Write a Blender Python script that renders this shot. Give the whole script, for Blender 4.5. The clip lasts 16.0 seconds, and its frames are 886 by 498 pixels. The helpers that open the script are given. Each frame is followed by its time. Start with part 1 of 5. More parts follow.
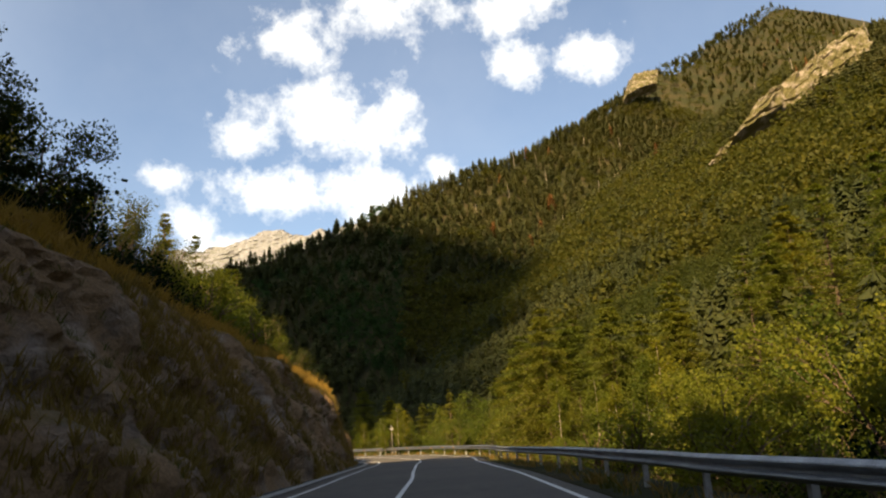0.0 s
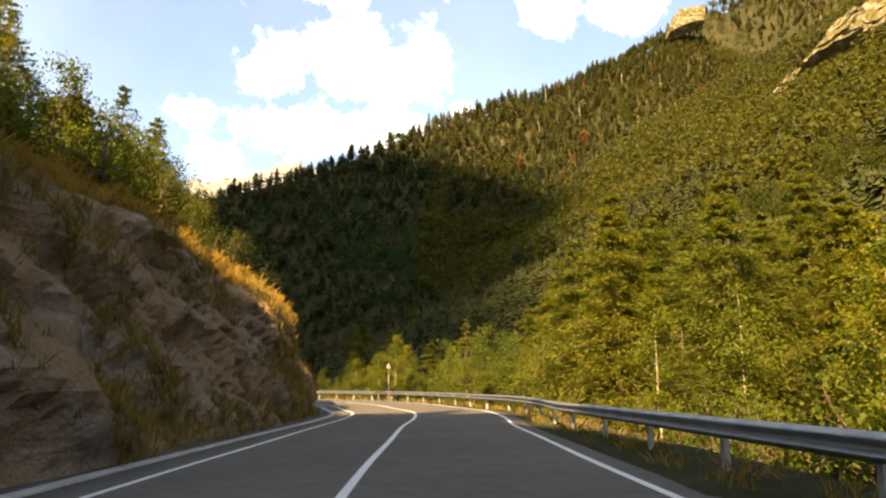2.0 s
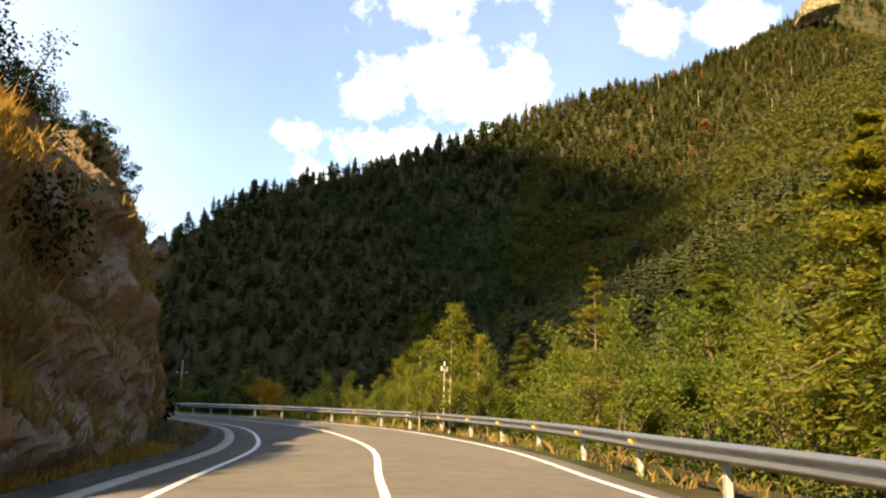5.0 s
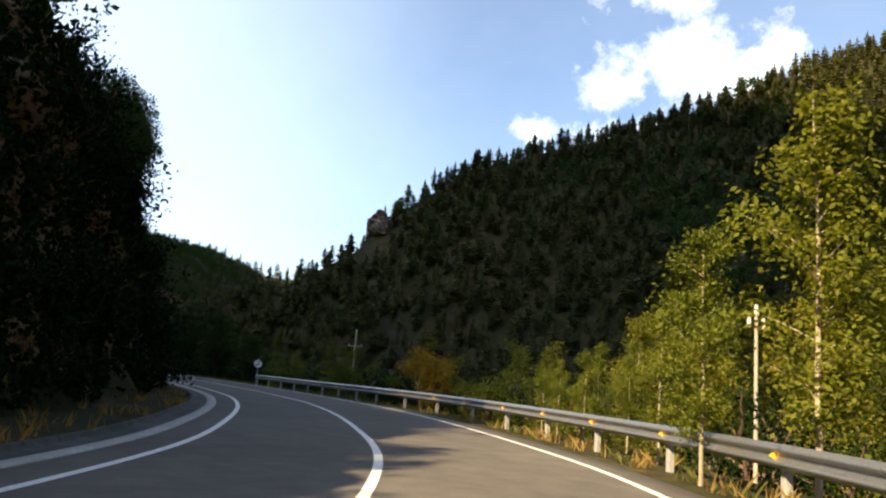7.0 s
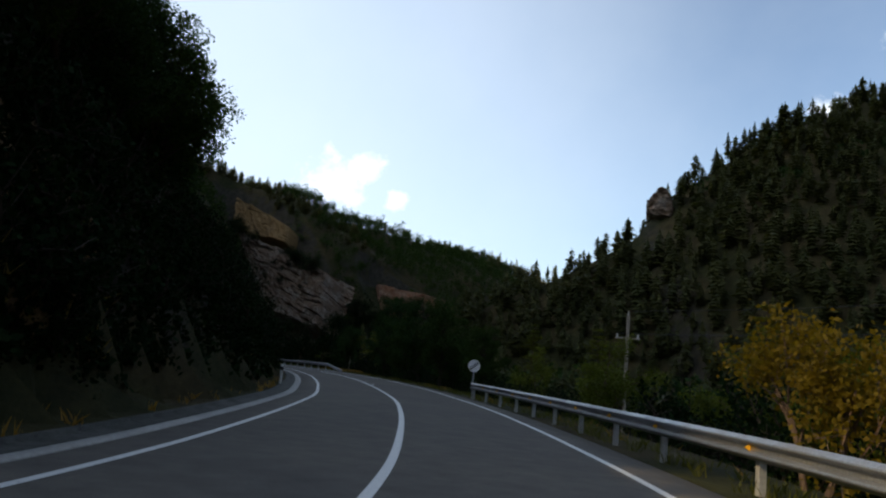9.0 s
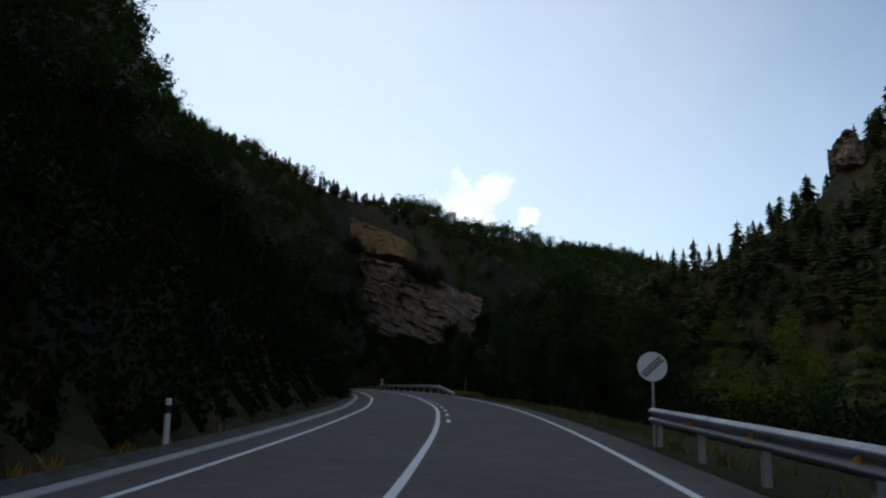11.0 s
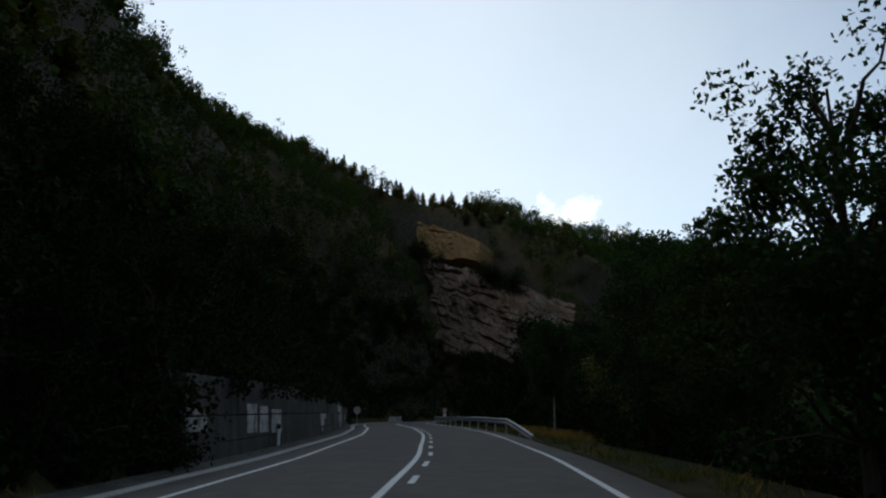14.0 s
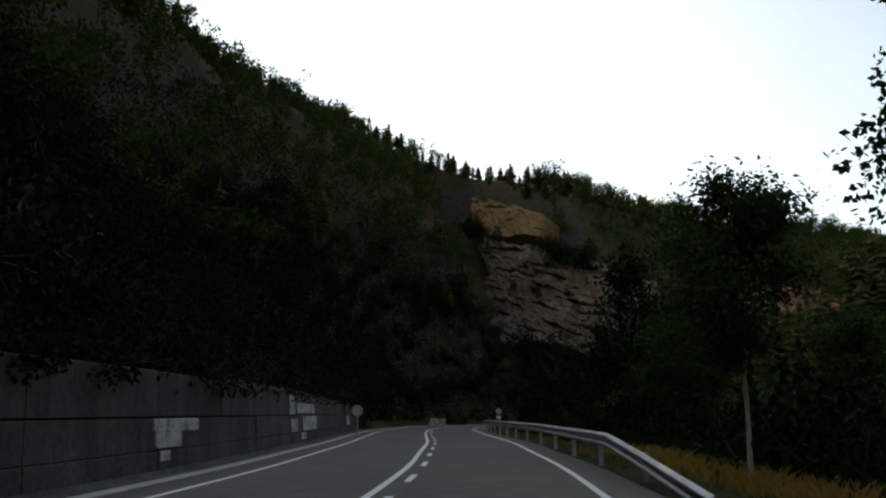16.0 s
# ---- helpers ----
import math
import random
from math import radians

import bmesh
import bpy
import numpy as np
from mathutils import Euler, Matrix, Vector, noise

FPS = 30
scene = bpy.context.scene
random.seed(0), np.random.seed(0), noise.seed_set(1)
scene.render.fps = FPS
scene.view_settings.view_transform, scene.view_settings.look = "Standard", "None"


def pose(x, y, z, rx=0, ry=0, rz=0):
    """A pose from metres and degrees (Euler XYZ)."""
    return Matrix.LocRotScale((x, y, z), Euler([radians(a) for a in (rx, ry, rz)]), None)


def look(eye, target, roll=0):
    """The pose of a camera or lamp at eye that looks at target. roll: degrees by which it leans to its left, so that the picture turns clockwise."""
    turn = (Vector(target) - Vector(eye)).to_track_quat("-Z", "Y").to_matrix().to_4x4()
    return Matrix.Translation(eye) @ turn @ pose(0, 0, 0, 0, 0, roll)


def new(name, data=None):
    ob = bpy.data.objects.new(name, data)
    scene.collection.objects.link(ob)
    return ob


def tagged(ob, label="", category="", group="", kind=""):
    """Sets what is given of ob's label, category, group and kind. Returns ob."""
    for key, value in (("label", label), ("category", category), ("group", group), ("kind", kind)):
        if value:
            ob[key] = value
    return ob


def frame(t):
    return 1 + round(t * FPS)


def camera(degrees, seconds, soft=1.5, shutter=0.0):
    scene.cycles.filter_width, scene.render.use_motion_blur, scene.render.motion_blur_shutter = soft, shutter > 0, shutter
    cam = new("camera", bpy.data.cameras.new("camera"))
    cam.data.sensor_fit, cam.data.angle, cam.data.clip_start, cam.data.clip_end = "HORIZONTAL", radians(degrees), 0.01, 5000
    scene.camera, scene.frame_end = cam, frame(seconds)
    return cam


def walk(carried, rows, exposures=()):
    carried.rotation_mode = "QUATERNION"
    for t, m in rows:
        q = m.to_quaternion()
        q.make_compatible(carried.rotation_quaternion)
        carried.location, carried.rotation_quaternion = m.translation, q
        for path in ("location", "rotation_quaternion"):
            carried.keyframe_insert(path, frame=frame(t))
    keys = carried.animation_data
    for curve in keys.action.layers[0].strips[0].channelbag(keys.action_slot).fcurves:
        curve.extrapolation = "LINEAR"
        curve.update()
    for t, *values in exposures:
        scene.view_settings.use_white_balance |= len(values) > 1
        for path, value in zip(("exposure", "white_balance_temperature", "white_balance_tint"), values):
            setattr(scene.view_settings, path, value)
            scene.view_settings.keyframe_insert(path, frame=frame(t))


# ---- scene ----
import itertools

# ---------------------------------------------------------------- camera
cam = camera(61.03, 16.0, soft=2.2)
# t, x, y, z, yaw to the left, pitch up, lean to the right
PATH = [
    (0.0, -0.03, 0.02, 1.24, -0.46, 14.29, 4.06),
    (0.5, 0.06, 5.47, 1.28, -0.77, 11.97, 2.39),
    (1.0, -0.08, 10.86, 1.21, 0.35, 11.37, 0.90),
    (1.5, -0.14, 16.18, 1.17, 0.54, 10.93, 1.14),
    (2.0, -0.18, 21.86, 1.24, 1.28, 10.35, 0.86),
    (2.5, -0.15, 27.16, 1.22, 1.61, 9.69, 0.43),
    (3.0, -0.22, 32.58, 1.24, 2.63, 9.61, 0.24),
    (5.5, -1.87, 59.13, 1.16, 12.68, 12.09, -1.97),
    (6.0, -2.77, 64.65, 1.22, 17.60, 11.44, -2.77),
    (6.5, -4.02, 69.89, 1.23, 21.68, 11.51, -3.60),
    (7.0, -5.75, 75.25, 1.24, 27.08, 10.51, -4.68),
    (7.5, -8.11, 80.57, 1.33, 31.79, 11.22, -5.52),
    (8.0, -11.13, 85.70, 1.33, 37.58, 10.04, -6.33),
    (8.5, -14.04, 90.30, 1.43, 43.06, 10.30, -6.04),
    (9.0, -17.49, 94.86, 1.49, 48.65, 9.37, -5.27),
    (9.5, -21.38, 99.27, 1.54, 52.74, 9.45, -3.61),
    (12.0, -41.41, 115.50, 1.63, 62.13, 11.29, -1.24),
    (12.5, -45.86, 118.67, 1.68, 63.82, 11.94, -1.51),
    (13.0, -50.54, 121.50, 1.68, 64.93, 10.91, -0.01),
    (13.5, -55.38, 124.41, 1.72, 65.63, 11.93, 0.34),
    (14.0, -60.34, 127.28, 1.75, 65.95, 12.30, 0.28),
    (14.5, -65.16, 129.79, 1.77, 66.46, 12.09, 0.39),
    (15.0, -70.10, 132.40, 1.79, 67.96, 11.65, -0.06),
    (15.5, -75.04, 135.00, 1.86, 69.84, 11.62, -0.06),
    (16.0, -80.14, 137.37, 1.87, 70.91, 12.32, -0.10),
]
# seconds, stops, kelvin, tint
EXPOSURES = [(0.0, 1.4, 6700, 8), (0.5, 1.75, 6900, 8), (1.5, 2.12, 7350, 8), (3.0, 2.52, 7700, 8), (5.5, 2.03, 6550, 8), (7.0, 1.8, 6200, 8),
             (8.5, 1.45, 6300, 6), (9.5, 1.3, 6300, 6), (12.0, 1.25, 6500, 4), (13.0, 1.3, 6600, 4), (14.5, 1.35, 7000, 4), (15.5, 1.75, 7500, 4), (16.0, 1.85, 7700, 4)]
walk(cam, [(t, pose(x, y, z, 90 + pitch, 0, yaw) @ pose(0, 0, 0, 0, 0, -lean)) for t, x, y, z, yaw, pitch, lean in PATH], EXPOSURES)

# ---------------------------------------------------------------- sky and sun
SUN_YAW, SUN_EL = 164.0, 35.0          # degrees left of +y, and up


def way(yaw, el):
    a, e = radians(yaw), radians(el)
    return Vector((-math.sin(a) * math.cos(e), math.cos(a) * math.cos(e), math.sin(e)))


sun = new("sun", bpy.data.lights.new("sun", "SUN"))
sun.data.energy, sun.data.angle, sun.data.color = 5.0, radians(0.53), (1.0, 0.74, 0.42)
sun.matrix_basis = look(way(SUN_YAW, SUN_EL) * 400, (0, 0, 0))

world = bpy.data.worlds.new("sky")
scene.world = world
world.use_nodes = True
wn, wl = world.node_tree.nodes, world.node_tree.links
wn.clear()


def wnode(kind, **sets):
    n = wn.new(kind)
    for k, v in sets.items():
        n.inputs[k].default_value = v
    return n


def wmath(op, a, b=None, clamp=False):
    n = wn.new("ShaderNodeMath")
    n.operation, n.use_clamp = op, clamp
    for i, v in enumerate((a, b)):
        if v is None:
            continue
        if isinstance(v, (int, float)):
            n.inputs[i].default_value = v
        else:
            wl.new(v, n.inputs[i])
    return n.outputs[0]


sky = wn.new("ShaderNodeTexSky")
sky.sky_type, sky.sun_disc = "NISHITA", False
sky.sun_elevation, sky.sun_rotation = radians(SUN_EL), radians(-SUN_YAW)
sky.air_density, sky.dust_density, sky.ozone_density = 1.0, 1.2, 2.0
coords = wn.new("ShaderNodeTexCoord")
direction = coords.outputs["Generated"]
# puffy cumulus: soft lobes in fixed directions (yaw, elevation, half width, height), broken up by noise
CLOUDS = [
    (8.5, 24.6, 5.2, 3.0), (4.2, 23.8, 3.2, 3.0), (14.6, 23.0, 3.0, 1.6), (10.5, 29.6, 3.4, 2.2), (3.2, 32.0, 4.8, 2.0),
    (12.5, 19.0, 5.0, 1.9), (6.0, 18.7, 5.0, 2.2), (20.4, 20.0, 1.7, 1.0), (18.6, 16.4, 2.0, 2.0),
    (-7.9, 27.6, 2.4, 2.0), (-8.0, 31.2, 3.2, 2.0), (-13.6, 27.6, 2.8, 1.9),
    (-1.0, 20.4, 1.6, 1.2), (57.7, 13.4, 2.8, 1.8), (55.2, 14.6, 1.8, 1.2), (52.6, 12.6, 1.2, 1.0), (16.0, 14.5, 5.0, 1.5),
]
warp = wnode("ShaderNodeTexNoise", Scale=13.0, Detail=9.0, Roughness=0.68)
wl.new(direction, warp.inputs["Vector"])
fine = wnode("ShaderNodeTexNoise", Scale=34.0, Detail=6.0, Roughness=0.6)
wl.new(direction, fine.inputs["Vector"])
fluff = wmath("ADD", wmath("MULTIPLY", wmath("SUBTRACT", warp.outputs["Fac"], 0.5), 3.6), wmath("MULTIPLY", wmath("SUBTRACT", fine.outputs["Fac"], 0.5), 1.3))
density = None
for yaw, el, half, high in CLOUDS:
    mid = way(yaw, el)
    side = Vector((math.cos(radians(yaw)), math.sin(radians(yaw)), 0))
    up = side.cross(mid)
    parts_ = []
    for axis, size in ((side, half), (up, high)):
        dot = wn.new("ShaderNodeVectorMath")
        dot.operation = "DOT_PRODUCT"
        wl.new(direction, dot.inputs[0])
        dot.inputs[1].default_value = axis
        v = wmath("MULTIPLY", dot.outputs["Value"], 1 / math.sin(radians(size)))
        parts_.append(wmath("MULTIPLY", v, v))
    front = wn.new("ShaderNodeVectorMath")
    front.operation = "DOT_PRODUCT"
    wl.new(direction, front.inputs[0])
    front.inputs[1].default_value = mid
    lobe = wmath("SUBTRACT", wmath("SUBTRACT", 1.25, wmath("SQRT", wmath("ADD", *parts_))), wmath("MULTIPLY", wmath("LESS_THAN", front.outputs["Value"], 0.5), 20.0))
    density = lobe if density is None else wmath("MAXIMUM", density, lobe)
cloud = wn.new("ShaderNodeMapRange")
cloud.interpolation_type = "SMOOTHSTEP"
cloud.inputs["From Min"].default_value, cloud.inputs["From Max"].default_value = -0.2, 1.35
wl.new(wmath("ADD", density, fluff), cloud.inputs["Value"])
# thin veil of high haze all over
veil = wnode("ShaderNodeTexNoise", Scale=3.5, Detail=5.0, Roughness=0.6)
wl.new(direction, veil.inputs["Vector"])
# bright haze over the far end of the valley
mist = wn.new("ShaderNodeVectorMath")
mist.operation = "DOT_PRODUCT"
wl.new(direction, mist.inputs[0])
mist.inputs[1].default_value = way(76, 14)
haze = wn.new("ShaderNodeMapRange")
haze.interpolation_type = "SMOOTHSTEP"
haze.inputs["From Min"].default_value, haze.inputs["From Max"].default_value = 0.62, 1.04
haze.inputs["To Max"].default_value = 0.42
wl.new(mist.outputs["Value"], haze.inputs["Value"])
misty = wn.new("ShaderNodeMixRGB")
wl.new(haze.outputs["Result"], misty.inputs["Fac"])
wl.new(sky.outputs["Color"], misty.inputs["Color1"])
misty.inputs["Color2"].default_value = (9.4, 10.4, 12.0, 1)
mixed = wn.new("ShaderNodeMixRGB")
wl.new(wmath("MAXIMUM", cloud.outputs["Result"], wmath("MULTIPLY", veil.outputs["Fac"], 0.16)), mixed.inputs["Fac"])
wl.new(misty.outputs["Color"], mixed.inputs["Color1"])
mixed.inputs["Color2"].default_value = (9.5, 9.3, 9.0, 1)
back = wnode("ShaderNodeBackground", Strength=0.064)
wl.new(mixed.outputs["Color"], back.inputs["Color"])
wl.new(back.outputs["Background"], wn.new("ShaderNodeOutputWorld").inputs["Surface"])

# ---------------------------------------------------------------- materials


class Mat:
    """A small builder for node materials."""

    def __init__(self, name, rough=0.8, metal=0.0, spec=0.3):
        self.m = bpy.data.materials.new(name)
        self.m.use_nodes = True
        self.n, self.l = self.m.node_tree.nodes, self.m.node_tree.links
        self.b = self.n["Principled BSDF"]
        self.b.inputs["Roughness"].default_value = rough
        self.b.inputs["Metallic"].default_value = metal
        self.b.inputs["Specular IOR Level"].default_value = spec
        self.co = self.n.new("ShaderNodeTexCoord")
        self.geo = self.n.new("ShaderNodeNewGeometry")
        self.obj = self.n.new("ShaderNodeObjectInfo")

    def noise(self, scale, detail=4.0, rough=0.6, stretch=None, world_space=True):
        t = self.n.new("ShaderNodeTexNoise")
        t.inputs["Scale"].default_value, t.inputs["Detail"].default_value, t.inputs["Roughness"].default_value = scale, detail, rough
        src = self.geo.outputs["Position"] if world_space else self.co.outputs["Object"]
        if stretch:
            mp = self.n.new("ShaderNodeMapping")
            mp.inputs["Scale"].default_value = stretch
            self.l.new(src, mp.inputs["Vector"])
            src = mp.outputs["Vector"]
        self.l.new(src, t.inputs["Vector"])
        return t.outputs["Fac"]

    def ramp(self, fac, *stops):
        r = self.n.new("ShaderNodeValToRGB")
        els = r.color_ramp.elements
        while len(els) < len(stops):
            els.new(0.5)
        for e, (p, c) in zip(els, stops):
            e.position = p
            e.color = (*c, 1) if len(c) == 3 else c
        self.l.new(fac, r.inputs["Fac"])
        return r.outputs["Color"]

    def math(self, op, a, b=0.0, clamp=False):
        n = self.n.new("ShaderNodeMath")
        n.operation, n.use_clamp = op, clamp
        for i, v in enumerate((a, b)):
            if isinstance(v, (int, float)):
                n.inputs[i].default_value = v
            else:
                self.l.new(v, n.inputs[i])
        return n.outputs[0]

    def span(self, v, lo, hi):
        n = self.n.new("ShaderNodeMapRange")
        n.interpolation_type = "SMOOTHSTEP"
        n.inputs["From Min"].default_value, n.inputs["From Max"].default_value = lo, hi
        self.l.new(v, n.inputs["Value"])
        return n.outputs["Result"]

    def mix(self, fac, a, b, kind="MIX"):
        n = self.n.new("ShaderNodeMixRGB")
        n.blend_type = kind
        for i, v in (("Fac", fac), ("Color1", a), ("Color2", b)):
            if isinstance(v, (int, float)):
                n.inputs[i].default_value = v
            elif isinstance(v, tuple):
                n.inputs[i].default_value = (*v, 1)
            else:
                self.l.new(v, n.inputs[i])
        return n.outputs["Color"]

    def normal_z(self):
        x = self.n.new("ShaderNodeSeparateXYZ")
        self.l.new(self.geo.outputs["Normal"], x.inputs["Vector"])
        return x.outputs["Z"]

    def bump(self, height, strength=0.4, distance=0.05):
        b = self.n.new("ShaderNodeBump")
        b.inputs["Strength"].default_value, b.inputs["Distance"].default_value = strength, distance
        self.l.new(height, b.inputs["Height"])
        self.l.new(b.outputs["Normal"], self.b.inputs["Normal"])
        return self

    def base(self, colour):
        if isinstance(colour, tuple):
            self.b.inputs["Base Color"].default_value = (*colour, 1)
        else:
            self.l.new(colour, self.b.inputs["Base Color"])
        return self


def leaf_material(name, dark, mid, light, through_=0.35, rough=0.6, sheen=0.12):
    m = Mat(name, rough=rough, spec=sheen)
    near_mid = lambda c, f: tuple(a + (b - a) * f for a, b in zip(mid, c))
    leaf = m.ramp(m.geo.outputs["Random Per Island"], (0.0, near_mid(dark, 0.5)), (0.55, mid), (1.0, near_mid(light, 0.55)))
    clump = m.ramp(m.noise(0.9, 3.0, 0.55), (0.3, near_mid(dark, 0.55)), (0.52, mid), (0.74, near_mid(light, 0.5)))
    col = m.mix(0.5, leaf, clump)
    tint = m.ramp(m.obj.outputs["Random"], (0.0, (0.78, 0.86, 0.8)), (0.5, (1, 1, 1)), (1.0, (1.22, 1.08, 0.8)))
    col = m.mix(1.0, col, tint, "MULTIPLY")
    patch = m.ramp(m.noise(0.05, 3.0), (0.35, (0.8, 0.88, 0.85)), (0.7, (1.15, 1.08, 0.9)))
    col = m.mix(0.8, col, patch, "MULTIPLY")
    m.base(col)
    tr = m.n.new("ShaderNodeBsdfTranslucent")
    m.l.new(m.mix(1.0, col, (1.3, 1.25, 0.55), "MULTIPLY"), tr.inputs["Color"])
    mixs = m.n.new("ShaderNodeMixShader")
    mixs.inputs["Fac"].default_value = through_
    m.l.new(m.b.outputs["BSDF"], mixs.inputs[1])
    m.l.new(tr.outputs["BSDF"], mixs.inputs[2])
    m.l.new(mixs.outputs["Shader"], m.n["Material Output"].inputs["Surface"])
    return m.m


def plain(name, colour, rough=0.7, metal=0.0, vary=0.15, scale=8.0, bump=0.15, spec=0.3):
    m = Mat(name, rough, metal, spec)
    d = tuple(c * (1 - vary) for c in colour)
    l = tuple(min(1, c * (1 + vary)) for c in colour)
    f = m.noise(scale, 6.0, 0.65)
    m.base(m.ramp(f, (0.3, d), (0.7, l)))
    if bump:
        m.bump(f, bump, 0.02)
    return m.m


PINE = leaf_material("pine_needles", (0.022, 0.028, 0.012), (0.059, 0.062, 0.022), (0.128, 0.116, 0.035), 0.32)
SPRUCE = leaf_material("spruce_needles", (0.042, 0.058, 0.014), (0.120, 0.132, 0.022), (0.235, 0.215, 0.034), 0.50)
LEAF = leaf_material("broad_leaves", (0.032, 0.05, 0.011), (0.092, 0.115, 0.016), (0.20, 0.195, 0.03), 0.50)
LEAF_YELLOW = leaf_material("yellowing_leaves", (0.05, 0.065, 0.012), (0.134, 0.148, 0.018), (0.26, 0.24, 0.03), 0.50)
# darkened copies of the leaf colours: shade is put into these three
LEAF_DARK = leaf_material("shade_darkened_leaves", (0.003, 0.008, 0.003), (0.008, 0.018, 0.006), (0.022, 0.038, 0.011), 0.12, 0.8, 0.03)
LEAF_SHADE = leaf_material("valley_shade_leaves", (0.009, 0.020, 0.007), (0.025, 0.050, 0.015), (0.06, 0.095, 0.026), 0.25, 0.75, 0.05)
LEAF_HILL_DARK = leaf_material("hill_shade_leaves", (0.011, 0.018, 0.006), (0.030, 0.040, 0.010), (0.07, 0.076, 0.018), 0.35, 0.7, 0.06)
HILL_LEAF = leaf_material("hill_leaves", (0.022, 0.032, 0.008), (0.056, 0.062, 0.012), (0.128, 0.114, 0.021), 0.45)
RUST = leaf_material("rusty_needles", (0.07, 0.035, 0.015), (0.13, 0.07, 0.028), (0.2, 0.12, 0.045), 0.2)
GRASS = leaf_material("green_grass", (0.04, 0.055, 0.014), (0.08, 0.09, 0.022), (0.16, 0.15, 0.04), 0.3)
LEAF_GOLD = leaf_material("golden_leaves", (0.065, 0.05, 0.007), (0.155, 0.11, 0.010), (0.26, 0.185, 0.016), 0.50)
GOLD_GRASS = leaf_material("golden_grass", (0.2, 0.12, 0.03), (0.38, 0.23, 0.055), (0.52, 0.34, 0.09), 0.45)
DRY_GRASS = leaf_material("dry_grass", (0.14, 0.085, 0.03), (0.26, 0.165, 0.055), (0.42, 0.28, 0.10), 0.35)


def bark_material(name, dark, light):
    m = Mat(name, 0.9, spec=0.15)
    f = m.noise(6.0, 6.0, 0.7, (3, 3, 0.5), False)
    m.base(m.ramp(f, (0.3, dark), (0.7, light))).bump(f, 0.6, 0.03)
    return m.m


BARK = bark_material("pine_bark", (0.05, 0.034, 0.025), (0.17, 0.115, 0.08))
# shade is put into this bark colour, for the growth in the valley
BARK_DARK = bark_material("shade_darkened_bark", (0.018, 0.014, 0.011), (0.055, 0.042, 0.032))
BARK_PALE = bark_material("pale_bark", (0.16, 0.13, 0.09), (0.42, 0.36, 0.27))

# asphalt: fine stone grain, wheel tracks worn paler, cracks and patches
m = Mat("asphalt", 0.9, spec=0.14)
grain, blot, wide = m.noise(95.0, 3.0, 0.7), m.noise(2.2, 5.0), m.noise(0.22, 4.0)
c = m.ramp(grain, (0.25, (0.060, 0.055, 0.049)), (0.75, (0.155, 0.141, 0.122)))
c = m.mix(0.55, c, m.ramp(blot, (0.3, (0.62, 0.62, 0.64)), (0.7, (1.2, 1.18, 1.14))), "MULTIPLY")
c = m.mix(0.6, c, m.ramp(wide, (0.35, (0.82, 0.82, 0.84)), (0.68, (1.18, 1.16, 1.1))), "MULTIPLY")
m.base(c).bump(grain, 0.35, 0.006)
ASPHALT = m.m

m = Mat("road_paint", 0.6, spec=0.3)
w = m.noise(26.0, 6.0, 0.72)
m.base(m.ramp(w, (0.30, (0.17, 0.17, 0.165)), (0.43, (0.58, 0.58, 0.55)), (0.7, (0.74, 0.73, 0.69)))).bump(w, 0.2, 0.004)
PAINT = m.m

m = Mat("gutter_concrete", 0.85, spec=0.2)
w, v = m.noise(14.0, 6.0, 0.7), m.noise(0.9, 4.0)
m.base(m.mix(0.6, m.ramp(w, (0.3, (0.26, 0.25, 0.23)), (0.7, (0.46, 0.45, 0.42))), m.ramp(v, (0.35, (0.7, 0.7, 0.68)), (0.7, (1.1, 1.1, 1.08))), "MULTIPLY")).bump(w, 0.3, 0.01)
CONCRETE = m.m

m = Mat("wall_concrete", 0.9, spec=0.2)
w, v, st = m.noise(9.0, 7.0, 0.7), m.noise(0.5, 5.0), m.noise(1.6, 5.0, 0.6, (1, 1, 0.18))
c = m.ramp(w, (0.3, (0.042, 0.044, 0.041)), (0.7, (0.105, 0.105, 0.097)))
c = m.mix(0.75, c, m.ramp(st, (0.35, (0.42, 0.42, 0.4)), (0.66, (1.12, 1.12, 1.08))), "MULTIPLY")
c = m.mix(0.6, c, m.ramp(v, (0.38, (0.6, 0.62, 0.58)), (0.66, (1.2, 1.18, 1.14))), "MULTIPLY")
m.base(c).bump(w, 0.5, 0.03)
WALL = m.m

m = Mat("pale_repair_mortar", 0.9, spec=0.2)
w, v = m.noise(9.0, 7.0, 0.7), m.noise(2.6, 6.0, 0.7)
c = m.mix(m.span(v, 0.36, 0.56), (0.13, 0.128, 0.12), m.ramp(w, (0.3, (0.3, 0.3, 0.285)), (0.7, (0.5, 0.5, 0.48))))
m.base(c).bump(w, 0.4, 0.02)
PLASTER = m.m


m = Mat("galvanised_steel", 0.42, 0.85, 0.5)
w, v = m.noise(30.0, 5.0, 0.6), m.noise(1.4, 5.0, 0.65)
m.base(m.mix(0.5, m.ramp(w, (0.3, (0.23, 0.24, 0.25)), (0.7, (0.37, 0.38, 0.385))), m.ramp(v, (0.3, (0.55, 0.53, 0.5)), (0.7, (1.08, 1.08, 1.08))), "MULTIPLY"))
m.l.new(m.ramp(v, (0.3, (0.62, 0.62, 0.62)), (0.7, (0.36, 0.36, 0.36))), m.b.inputs["Roughness"])
STEEL = m.m
POST_STEEL = plain("weathered_zinc", (0.40, 0.40, 0.385), 0.6, 0.45, 0.2, 12.0)
REFLECTOR = plain("amber_reflector", (0.85, 0.42, 0.02), 0.25, 0, 0.1, 20.0, 0, 0.6)
SIGN_WHITE = plain("sign_white", (0.72, 0.72, 0.70), 0.45, vary=0.08)
